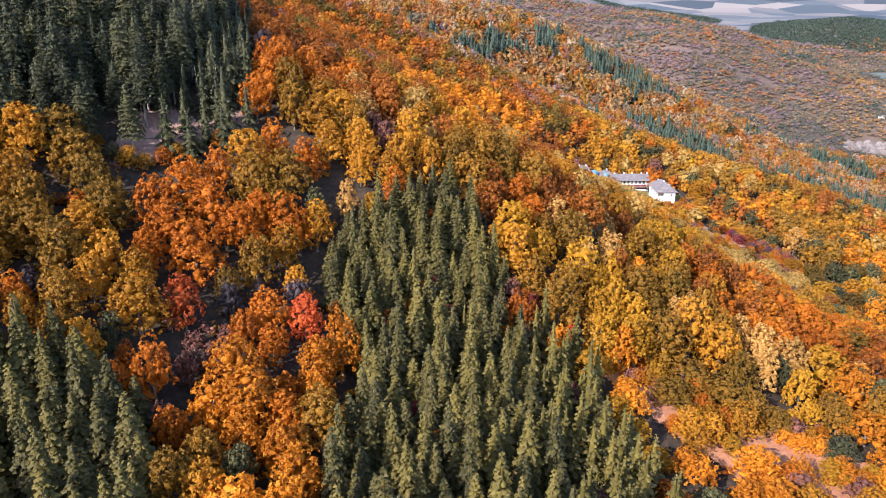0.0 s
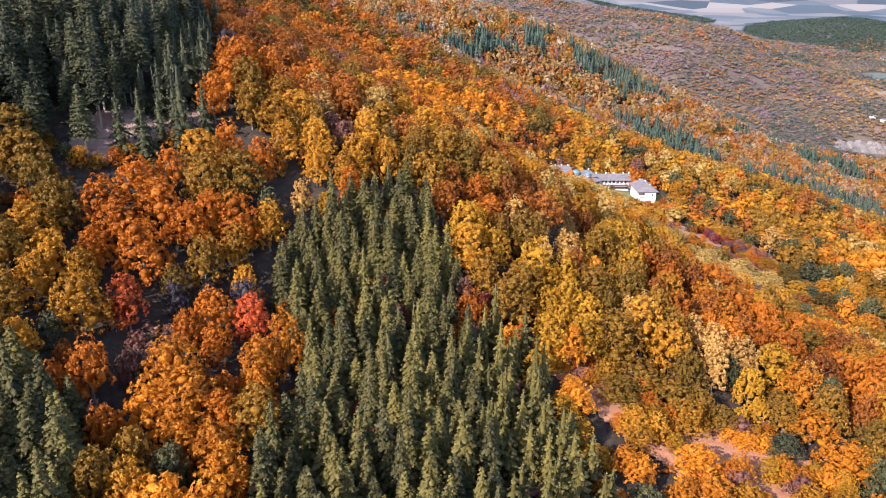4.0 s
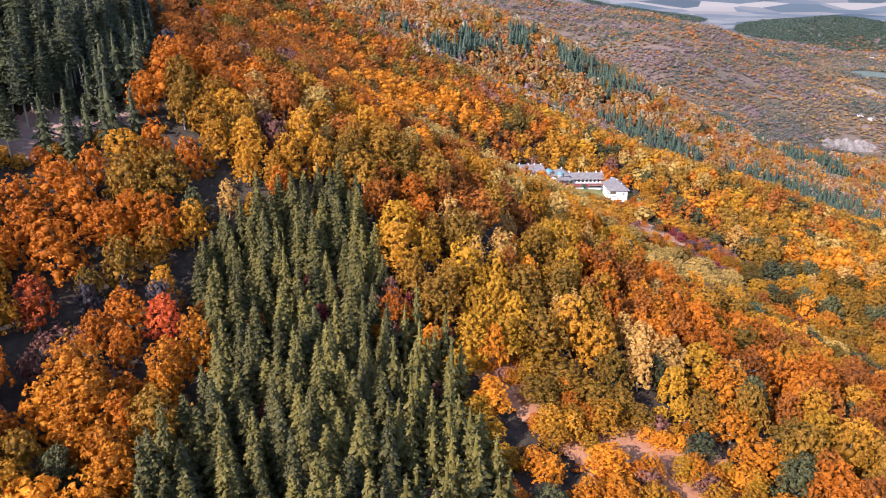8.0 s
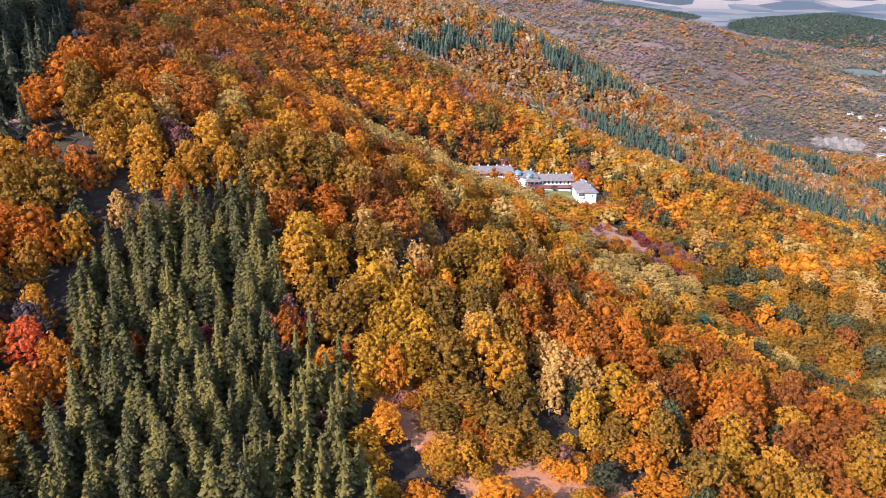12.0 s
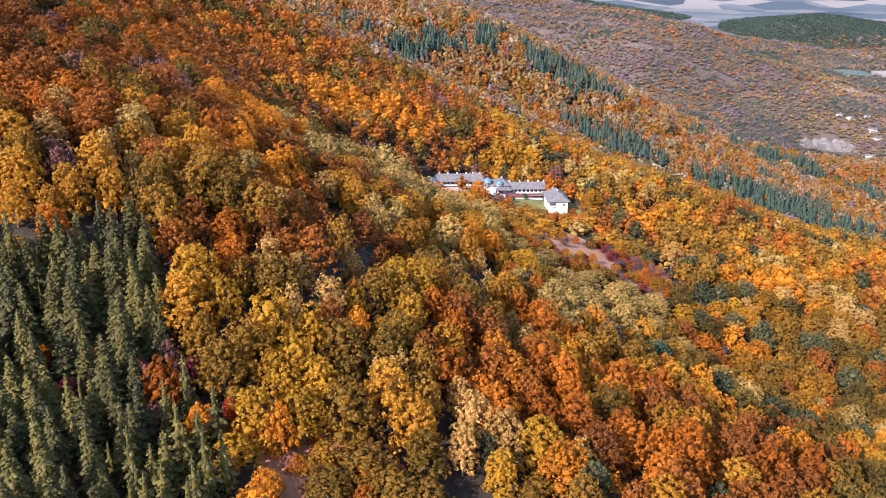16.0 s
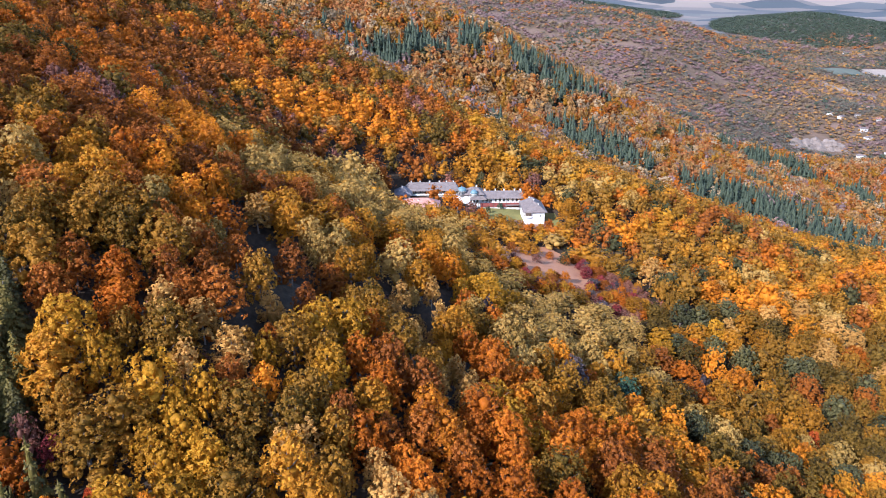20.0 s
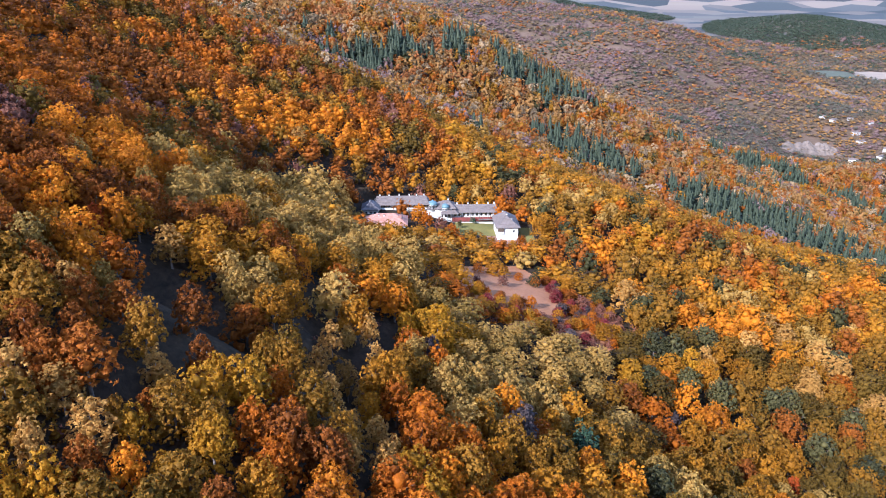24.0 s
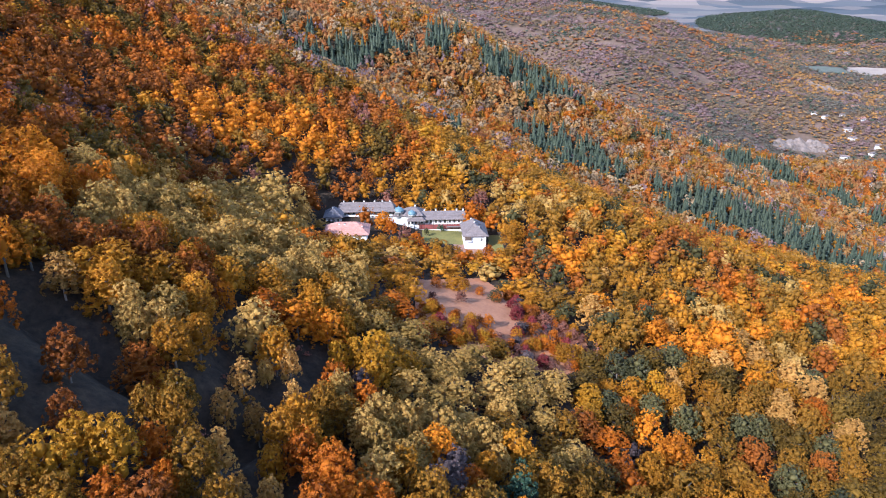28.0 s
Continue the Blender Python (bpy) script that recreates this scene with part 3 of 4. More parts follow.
plant("orange", [(-65, 121, 4.5), (-66, 100, 5), (-48, 95, 3.5), (-54, 126, 8.5), (-50, 134, 9), (-45, 138, 7), (-50, 123, 10.5), (-44, 129, 10.5), (-38, 127, 8.5), (-44, 118, 10), (-52, 116, 6), (-36, 148, 7), (-29, 148, 7), (-41, 171, 10.5), (-34, 182, 8.5), (-42, 161, 7.5), (-56, 523, 11), (-30, 131, 9), (-10, 148, 6), (-30, 110, 7.5), (-33, 105, 5.5), (-43, 92, 7.5), (-47, 90, 4), (-28, 104, 5.5), (-24, 95, 5), (-23, 89, 5.5), (-38, 84, 5.5), (15, 124, 7.5), (86, 182, 12.5), (81, 157, 12.5)])
plant("orange", [(85, 151, 9.5), (105, 162, 8.5), (94, 138, 7.5), (34, 89, 4), (35, 85, 5), (-5, 128, 3), (-7, 123, 3), (96, 151, 9.5), (-52, 307, 11), (-66, 397, 11), (20, 153, 7.5), (63, 154, 8), (67, 138, 6), (100, 135, 7), (166, 262, 8), (139, 441, 7), (114, 278, 6.5), (60, 174, 6), (63, 169, 5), (156, 246, 12.5)])
plant("purple", [(-66, 104, 3.5), (-56, 114, 3), (-48, 197, 7), (-37, 112, 4.5), (-33, 117, 3), (-26, 116, 5), (-38, 81, 3), (88, 223, 6.5), (109, 203, 8), (162, 243, 5.5), (106, 194, 9.5), (159, 237, 6)])
plant("dark_green", [(-51, 98, 4.5), (-26, 138, 5), (-27, 78, 5), (67, 124, 4.5), (69, 103, 6), (84, 118, 6.5), (40, 86, 6.5), (202, 262, 11), (133, 154, 8.5), (81, 93, 7), (108, 124, 5.5), (183, 259, 10), (175, 282, 11), (209, 264, 11), (208, 241, 12.5), (161, 379, 11), (133, 329, 6), (108, 461, 7), (168, 282, 11)])
plant("vermilion", [(-43, 107, 7), (188, 221, 5.5), (15, 214, 5)])
plant("russet", [(-28, 174, 8), (-72, 424, 11), (-54, 407, 11), (-34, 466, 11), (-1, 226, 9), (64, 160, 9.5), (70, 147, 7.5), (70, 159, 8), (114, 154, 14), (98, 119, 10), (86, 93, 7.5), (-34, 202, 9.5), (-70, 336, 11), (-46, 215, 10.5), (-59, 228, 9.5), (11, 159, 8), (25, 164, 7), (28, 176, 7), (48, 202, 11.5), (42, 188, 8), (39, 146, 6), (77, 143, 6.5), (64, 144, 6), (90, 115, 6.5), (150, 179, 8.5), (220, 413, 11), (247, 420, 11), (77, 468, 11), (11, 379, 11), (30, 243, 8.5)])
plant("russet", [(20, 229, 9), (47, 175, 6.5), (30, 168, 6), (42, 162, 5), (45, 244, 9)])
plant("cream", [(-22, 182, 8), (-19, 169, 8), (-20, 142, 5), (-9, 174, 5), (41, 170, 6), (38, 152, 7.5), (32, 147, 4.5), (52, 137, 6), (63, 135, 5), (65, 129, 7.5), (70, 127, 8.5), (63, 122, 5.5), (83, 124, 6), (-9, 171, 4.5), (21, 457, 11), (65, 210, 6), (69, 202, 5.5), (73, 201, 5.5), (77, 174, 5), (80, 169, 4.5), (49, 135, 5), (187, 277, 5.5), (183, 264, 5), (225, 314, 11), (227, 303, 11), (237, 297, 11), (241, 289, 11), (168, 319, 11), (68, 179, 5.5), (73, 171, 4)])
plant("cream", [(73, 163, 5), (79, 164, 6), (63, 201, 5.5), (73, 220, 5), (75, 211, 4.5), (187, 283, 5.5), (209, 296, 11), (223, 278, 10.5), (243, 268, 11), (25, 179, 6.5), (29, 217, 7.5), (49, 166, 3), (32, 157, 6.5)])
plant("mauve", [(-13, 161, 6.5), (-56, 252, 11), (-37, 100, 4.5), (-40, 98, 5), (-40, 87, 5), (14, 131, 4.5), (11, 127, 4.5), (15, 120, 4), (-16, 164, 5.5), (-34, 216, 9), (140, 459, 11), (104, 410, 11)])
plant("yellow", [(-15, 143, 4.5), (21, 142, 7), (36, 142, 6), (35, 133, 7), (34, 128, 5.5), (30, 121, 7.5), (37, 123, 8.5), (51, 170, 7), (54, 154, 8), (69, 119, 5.5), (30, 105, 6), (32, 100, 6), (34, 95, 5.5), (43, 154, 5), (48, 150, 4.5), (33, 140, 5), (91, 155, 7), (69, 114, 5), (152, 254, 9), (179, 276, 8), (169, 189, 6), (86, 238, 6.5), (83, 249, 6), (82, 235, 5.5), (154, 264, 10)])
plant("silver", [(-3, 170, 5.5), (27, 187, 5.5), (21, 283, 11), (20, 376, 11), (31, 381, 11), (14, 248, 8), (61, 400, 11), (64, 275, 10.5), (50, 403, 11), (45, 209, 6.5), (99, 236, 12), (114, 259, 11), (125, 258, 11), (134, 253, 11), (113, 227, 10), (136, 244, 9), (102, 224, 8), (90, 205, 7.5), (141, 199, 10), (192, 213, 12), (172, 449, 11), (184, 440, 11), (192, 430, 11), (85, 261, 8), (68, 218, 4.5), (93, 195, 5.5), (111, 240, 13), (122, 248, 14), (106, 218, 11.5), (143, 261, 10)])
plant("silver", [(111, 252, 9.5), (135, 260, 10.5), (56, 293, 9.5), (64, 288, 7.5), (54, 270, 8), (40, 302, 9.5), (38, 277, 7), (23, 270, 10), (18, 261, 9.5), (28, 283, 9), (72, 284, 8.5)])
plant("amber", [(6, 476, 11), (-17, 106, 7.5), (-32, 95, 10.5), (-34, 89, 8), (-28, 90, 10), (-28, 84, 8), (-20, 97, 5.5), (-18, 91, 3), (-22, 81, 7), (-19, 76, 8), (-21, 71, 4), (22, 119, 5.5), (63, 105, 4.5), (66, 97, 5.5), (69, 96, 4.5), (39, 95, 5.5), (41, 93, 5.5), (51, 96, 8), (51, 89, 7.5), (46, 88, 6), (87, 120, 5.5), (73, 96, 5.5), (58, 96, 5.5), (66, 105, 4), (19, 192, 6.5), (10, 201, 6), (-6, 459, 11), (6, 462, 10.5), (19, 490, 11), (34, 500, 11)])
plant("amber", [(49, 493, 11), (33, 112, 5.5), (34, 120, 5.5), (69, 110, 3), (132, 197, 6), (169, 253, 9.5), (199, 240, 5.5), (192, 201, 5), (141, 172, 5), (302, 383, 11), (225, 338, 7.5), (193, 314, 9), (185, 394, 9), (209, 304, 9), (90, 409, 9.5), (44, 148, 5.5), (71, 244, 11.5), (54, 242, 5.5), (169, 242, 6), (97, 173, 5.5), (10, 268, 6.5), (7, 245, 6)])
plant("red", [(-24, 111, 7), (25, 125, 3)])
plant("crimson", [(18, 130, 4), (0, 90, 4), (-2, 129, 3)])
plant("teal", [(119, 201, 4), (123, 200, 8.5), (125, 213, 5)])


plant_court = (("amber", 87, 413, 8.5), ("orange", 91, 410, 7), ("mauve", 98, 404, 9), ("orange", 103, 399, 8), ("golden", 149, 404, 10), ("golden", 152, 412, 9))
for kind, x, y, w in plant_court:
    tree(kind, x, y, w, 1.0)
# the row of young trees below the court
for i, kind in enumerate(("olive", "golden", "amber", "golden", "orange", "golden", "olive", "golden", "amber", "golden", "orange", "golden", "olive")):
    tree(kind, 88 + i * 4.9, 387 + 2.5 * math.sin(i * 2.1), 6.0 + math.sin(i * 1.3), 0.95)


# ---- the forest between them ----
def mixture(x, y):
    """Which kinds grow at a place, like beside like, with their shares."""
    if y < 175 and x < 0:
        return ("dark_green", "olive", "golden", "orange", "russet"), (0.3, 4.5, 3.4, 3, 0.6)
    # dusky trees put the shade of the left slope into the colour
    if x < 5 or (y > 405 and x < 105):
        return ("dusky", "olive", "golden", "orange", "russet", "mauve"), (4.6, 1.4, 0.7, 1.8, 6, 1.6)
    if 102 < x < 140 and 222 < y < 266:
        return ("silver", "olive", "golden"), (8, 0.6, 0.8)
    if 28 < x < 82 and y < 122:
        return ("golden", "amber", "yellow", "orange"), (2.0, 2.4, 2.0, 2.0)
    if 62 < x < 128 and 120 < y < 262:
        return ("golden", "yellow", "amber", "orange", "olive", "silver"), (3.4, 1.4, 1.8, 2.8, 1.6, 1.0)
    # dusky and dark green trees put the right slope's shade into the colour
    if x >= 128 and y < 290:
        return ("cream", "silver", "dark_green", "dusky", "olive", "golden", "orange", "russet"), (0.4, 0.7, 2.6, 5.0, 2.6, 1.2, 0.8, 2.4)
    if x < 62 and y < 215:
        return ("cream", "golden", "olive", "dusky", "russet", "orange"), (0.3, 3.0, 2.0, 1.6, 2.4, 2.6)
    if y > 225 and x < 100 and y < 400:
        return ("silver", "olive", "golden", "orange", "russet"), (3.0, 3.2, 1.5, 1.2, 1.8)
    if x < 130:
        return ("silver", "olive", "yellow", "golden", "orange", "russet"), (1.7, 2.2, 0.9, 3.4, 2.4, 1.3)
    return ("cream", "silver", "dark_green", "olive", "yellow", "golden", "amber", "orange", "russet"), (0.7, 1.4, 2.4, 6.0, 0.3, 2.2, 0.3, 1.4, 3.6)


HOLLOW = inside([(24, 220), (30, 188), (40, 164), (54, 166), (56, 186), (44, 202)])
fill_rng = np.random.default_rng(21)
COMMON = ("golden", "olive", "orange", "russet", "yellow", "silver", "amber", "dusky")
WOODS = {}          # joined trees of the middle distance, by kind
LIMIT = 290


def settle(kind, x, y, width, tall=1.0):
    """A tree of its own near the camera's way, one of the joined woods past that."""
    if y < 300 and STANDING.get(kind, 0) < LIMIT:
        tree(kind, x, y, width, tall)
    else:
        TAKEN.setdefault((int(x // 2), int(y // 2)), []).append((x, y, width * 0.62))
        WOODS.setdefault(kind, []).append((x, y, width, tall))


for step, (x0, x1, y0, y1) in ((3.0, (-128, 38, 46, 240)),):
    for gx in np.arange(x0, x1, step):
        for gy in np.arange(y0, y1, step):
            x, y = gx + fill_rng.uniform(-1.3, 1.3), gy + fill_rng.uniform(-1.3, 1.3)
            p = np.array([[x, y]])
            if in_spruce(p)[0] or in_low(p)[0]:
                if fill_rng.random() < 0.05:
                    settle(("orange", "russet", "mauve", "crimson")[int(fill_rng.integers(4))], x, y, fill_rng.uniform(3.0, 4.6), 1.0)
                    continue
                w = fill_rng.uniform(4.0, 6.0)
                if not any(t(p)[0] for t in OPEN) and free(x, y, w * 0.42):
                    settle("spruce", x, y, w, 5.0 / w * fill_rng.uniform(0.75, 1.12))
            elif in_pine(p)[0] and fill_rng.random() < (0.16 if OPEN[2](p)[0] else 0.8) and free(x, y, 2.4):
                settle("pine", x, y, fill_rng.uniform(4.2, 6.2), fill_rng.uniform(0.9, 1.1))

ROWS = [(gy, 4.8) for gy in np.arange(48, 225, 4.8)] + [(gy, 6.2) for gy in np.arange(226, 645, 6.2)]
for gy, step in ROWS:
    for gx in np.arange(-150 if gy < 560 else -200, min(430, 90 + 0.78 * gy), step):
        x, y = gx + fill_rng.uniform(-0.48, 0.48) * step, gy + fill_rng.uniform(-0.48, 0.48) * step
        p = np.array([[x, y]])
        if x < -125 and y < 260 or in_pine(p)[0] or in_spruce(p)[0] and fill_rng.random() < 0.93 or in_low(p)[0]:
            continue
        if any(float(away(x, y, line)) < gap + 1.6 for line, _, gap in GULLIES):
            continue
        if any(a <= x <= c and b <= y <= d for a, b, c, d in KEEP_CLEAR) or any(t(p)[0] for t in OPEN):
            continue
        if -72 < x < -43 and 129 < y < 154:
            continue
        if (HOLLOW(p)[0] or 28 < x < 76 and 80 < y < 118) and fill_rng.random() < 0.62:
            continue
        n = 0.5 + 0.75 * noise.noise(Vector((x * 0.035, y * 0.035, 3.3))) + 0.35 * noise.noise(Vector((x * 0.09, y * 0.09, 8.3)))
        if fill_rng.random() < 0.28:
            n = fill_rng.random()
        names, weights = mixture(x, y)
        near = sorted((math.hypot(a - x, b - y), k) for a, b, k in MARKED if abs(a - x) < 22 and abs(b - y) < 22 and k in COMMON)[:2]
        share = min(0.999, max(0.0, n + fill_rng.uniform(-0.12, 0.12)))
        kind = names[int(np.searchsorted(np.cumsum(weights), share * sum(weights)))]
        if near and fill_rng.random() < (0.85 if x < 135 else 0.3):
            kind = near[int(fill_rng.integers(len(near)))][1]
        w = fill_rng.uniform(1.45, 2.3) * step * (0.8 if kind in ("cream", "mauve") else 1)
        if free(x, y, w * 0.48):
            settle(kind, x, y, w, stature(kind, w) * low_ground(x, y))


def low_tree(kind, rng, leaves, core):
    """A simpler tree for the woods further off, eight metres wide."""
    if kind in ("spruce", "pine", "mountain_pine") and leaves > 10:
        return conifer_crown(rng, 5.0, 12.5, 0.5, 6 if leaves > 60 else 4, 6 if leaves > 60 else 5, leaves // 2, 0.3)
    point = 0.7 if kind == "cream" else 0.3
    return crown_of(rng, 8 if leaves > 200 else 5 if leaves > 60 else 2 if leaves > 10 else 0, 8.0, 8.6 if kind != "cream" else 10.0, 1.0, point, leaves, 0.30 if leaves > 200 else 0.50 if leaves > 60 else 0.85, core, 0.55 if leaves > 60 else 0.7, 0.0)


def woods(name, kind, places, leaves, core, label):
    """Many trees of one kind joined into one piece of woodland."""
    rng = np.random.default_rng(len(places) + len(kind))
    models = [low_tree(kind, rng, leaves, core) for _ in range(5)]
    p = np.array(places)
    z = height(p[:, 0], p[:, 1])
    own = 5.0 if kind in ("spruce", "pine", "mountain_pine") and leaves > 10 else 8.0
    pieces = []
    pick, turn = rng.integers(5, size=len(p)), rng.uniform(0, 6.28, len(p))
    for k, (v, f) in enumerate(models):
        q, zz, a = p[pick == k], z[pick == k], turn[pick == k]
        if not len(q):
            continue
        s = (q[:, 2] / own)[:, None]
        up = s * q[:, 3][:, None] * rng.uniform(0.85, 1.15, (len(q), 1))
        c, sn = np.cos(a)[:, None], np.sin(a)[:, None]
        x = (v[:, 0] * c - v[:, 1] * sn) * s + q[:, 0][:, None]
        y = (v[:, 0] * sn + v[:, 1] * c) * s + q[:, 1][:, None]
        h = v[:, 2] * up + zz[:, None] - 0.4
        vv = np.stack([x, y, h], 2).reshape(-1, 3)
        ff = (f[None] + (np.arange(len(q)) * len(v))[:, None, None]).reshape(-1, 3)
        pieces.append((vv, ff))
    ob = new(name, mesh_of(name, *join(pieces), WOOD_LEAF[kind]))
    return tagged(ob, label, "woodland", kind="stuff")


for kind, places in WOODS.items():
    for stretch, leaves, where in (([p for p in places if p[1] < 340], 560, "behind the near slope"), ([p for p in places if p[1] >= 340], 230, "round the monastery")):
        if stretch:
            woods("woodland", kind, stretch, leaves, (2, 5), f"woodland of {kind.replace('_', ' ')} trees {where}")

# the slope under and behind the camera
BEHIND = {}
back_rng = np.random.default_rng(41)
for gx in np.arange(-130, 250, 7.5):
    for gy in np.arange(-140, 46, 7.5):
        kind = ("olive", "golden", "russet", "orange", "spruce", "silver")[int(np.clip(3 + 5 * noise.noise(Vector((gx * 0.02, gy * 0.02, 1.7))) + back_rng.uniform(-1, 1), 0, 5))]
        BEHIND.setdefault(kind, []).append((gx + back_rng.uniform(-3, 3), gy + back_rng.uniform(-3, 3), back_rng.uniform(7, 11) * (0.6 if kind == "spruce" else 1.0), 1.0))
for kind, places in BEHIND.items():
    woods("woodland", kind, places, 50, (2, 5), f"woodland of {kind.replace('_', ' ')} trees below the flight line")

# shrubs and saplings under the near trees
UNDER = {}
under_rng = np.random.default_rng(31)
for _ in range(4600):
    x, y = under_rng.uniform(-120, 260), under_rng.uniform(48, 400)
    p = np.array([[x, y]])
    if x > 90 + 0.6 * y or any(a <= x <= c and b <= y <= d for a, b, c, d in KEEP_CLEAR) or in_pine(p)[0] or HOLLOW(p)[0] or any(t(p)[0] for t in OPEN) or any(float(away(x, y, line)) < gap for line, _, gap in GULLIES):
        continue
    kind = ("olive", "golden", "russet", "olive", "orange", "mauve")[int(under_rng.integers(6))]
    UNDER.setdefault("spruce" if in_spruce(p)[0] or in_low(p)[0] else kind, []).append((x, y, under_rng.uniform(1.8, 3.6), under_rng.uniform(0.6, 1.0)))
for kind, places in UNDER.items():
    woods("undergrowth", kind, places, 30, (1, 5), f"undergrowth of {kind.replace('_', ' ')} shrubs and saplings")

# woods of the further spurs
FAR_WOODS, FARTHEST = {}, {}
far_rng = np.random.default_rng(5)


PINE_BAND = inside([(330, 690), (400, 690), (455, 640), (480, 590), (535, 600), (560, 680), (525, 790), (410, 805), (345, 775)])
PINE_PATCH = inside([(205, 835), (275, 862), (328, 782), (300, 735), (235, 722)])
PINE_RIDGE = inside([(185, 965), (205, 1075), (300, 1070), (335, 1000), (255, 955)])
MEADOWS = inside([(840, 2420), (885, 2140), (965, 1930), (915, 1720), (760, 1730), (690, 1850), (560, 2250), (330, 2650), (340, 2950), (700, 2900)])


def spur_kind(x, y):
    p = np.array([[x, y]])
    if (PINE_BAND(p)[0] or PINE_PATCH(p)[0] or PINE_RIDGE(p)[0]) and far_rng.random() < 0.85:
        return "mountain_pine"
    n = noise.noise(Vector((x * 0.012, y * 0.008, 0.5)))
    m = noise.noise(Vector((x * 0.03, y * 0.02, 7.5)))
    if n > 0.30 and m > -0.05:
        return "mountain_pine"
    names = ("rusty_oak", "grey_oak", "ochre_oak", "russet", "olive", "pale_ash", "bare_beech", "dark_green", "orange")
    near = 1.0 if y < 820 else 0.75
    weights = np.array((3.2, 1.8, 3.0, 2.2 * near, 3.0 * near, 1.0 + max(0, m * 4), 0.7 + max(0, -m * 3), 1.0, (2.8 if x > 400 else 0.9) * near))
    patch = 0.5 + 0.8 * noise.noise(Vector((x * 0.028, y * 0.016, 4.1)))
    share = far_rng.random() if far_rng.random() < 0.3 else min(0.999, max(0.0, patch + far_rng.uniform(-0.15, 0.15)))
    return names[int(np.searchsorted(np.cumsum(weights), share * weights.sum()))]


# picks among the haze-greyed leaf tints for the farthest woods
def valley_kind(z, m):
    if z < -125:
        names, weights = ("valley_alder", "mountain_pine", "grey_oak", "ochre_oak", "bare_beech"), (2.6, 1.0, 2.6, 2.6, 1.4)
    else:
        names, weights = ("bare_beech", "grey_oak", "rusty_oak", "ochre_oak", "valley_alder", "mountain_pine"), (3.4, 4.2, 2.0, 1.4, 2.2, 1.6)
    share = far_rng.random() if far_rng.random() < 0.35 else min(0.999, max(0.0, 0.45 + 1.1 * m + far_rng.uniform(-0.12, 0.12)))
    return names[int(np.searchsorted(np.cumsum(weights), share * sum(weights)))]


y = 645.0
while y < 1350:
    step = 7.8 if y < 900 else 9.8
    for x in np.arange(-0.24 * y - 30, 0.80 * y + 60, step):
        u, v = x + far_rng.uniform(-0.45, 0.45) * step, y + far_rng.uniform(-0.45, 0.45) * step
        kind = spur_kind(u, v)
        w = far_rng.uniform(1.2, 1.95) * step
        FAR_WOODS.setdefault(kind, []).append((u, v, w, 0.9 if kind != "mountain_pine" else 0.6))
    y += step
STRIPS = [inside(p) for p in FIELDS]
while y < 3300:
    step = 10.4 + (y - 1350) * 0.005
    xs = np.arange(-0.05 * y, 0.80 * y, step)
    us, vs = xs + far_rng.uniform(-0.5, 0.5, len(xs)) * step, y + far_rng.uniform(-0.5, 0.5, len(xs)) * step
    zs, q = height(us, vs), np.stack([us, vs], 1)
    open_land, field = MEADOWS(q), np.any([t(q) for t in STRIPS], axis=0)
    for u, v, z, grass, crop in zip(us, vs, zs, open_land, field):
        m = noise.noise(Vector((u * 0.006, v * 0.008, 2.5)))
        k = noise.noise(Vector((u * 0.02, v * 0.03, 9.5)))
        if crop or far_rng.random() > (0.85 + 0.9 * k + 0.8 * m if grass else 1.25 + 0.7 * k + 0.4 * m):
            continue
        FARTHEST.setdefault(valley_kind(z, m), []).append((u, v, far_rng.uniform(1.15, 1.9) * step, far_rng.uniform(0.3, 0.5)))
    y += step
# the dark woods on the hills of the plain
for cx, cy, rx, ry, count in ((2060, 3600, 540, 430, 9500), (1020, 4080, 500, 230, 3600)):
    for _ in range(count):
        a, r = far_rng.uniform(0, 6.283), math.sqrt(far_rng.random())
        FARTHEST.setdefault("mountain_pine" if far_rng.random() < 0.93 else "valley_alder", []).append((cx + rx * r * math.cos(a), cy + ry * r * math.sin(a), far_rng.uniform(17, 30), 0.42))
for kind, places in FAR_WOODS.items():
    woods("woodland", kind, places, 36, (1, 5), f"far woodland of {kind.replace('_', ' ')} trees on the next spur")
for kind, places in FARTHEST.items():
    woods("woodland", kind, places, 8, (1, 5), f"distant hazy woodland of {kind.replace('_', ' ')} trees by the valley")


# ---- the monastery ----
wall_white = plain_material("lime_wash", (0.46, 0.42, 0.38), (0.68, 0.64, 0.59), 1.2, 0.9, 0.15)
# greyer copy of the lime wash, with the west wing's shade put into it
wall_grey = plain_material("shaded_plaster", (0.40, 0.36, 0.33), (0.66, 0.61, 0.56), 1.2, 0.9, 0.2)
slate = plain_material("stone_slates", (0.085, 0.066, 0.060), (0.20, 0.155, 0.138), 2.2, 0.85, 0.8, 0.25)
dark_slate = plain_material("dark_slates", (0.07, 0.06, 0.062), (0.17, 0.15, 0.155), 2.2, 0.8, 0.8, 0.25)
red_tile = plain_material("clay_tiles", (0.27, 0.115, 0.082), (0.46, 0.235, 0.18), 2.5, 0.9, 0.5, 0.2)
red_wood = plain_material("red_timber", (0.10, 0.018, 0.016), (0.22, 0.045, 0.035), 3.0, 0.75, 0.3)
brown_wood = plain_material("dark_timber", (0.035, 0.022, 0.015), (0.11, 0.07, 0.045), 3.0, 0.8, 0.3)
dome_teal = plain_material("copper_dome", (0.06, 0.11, 0.125), (0.13, 0.20, 0.22), 2.0, 0.55, 0.2)
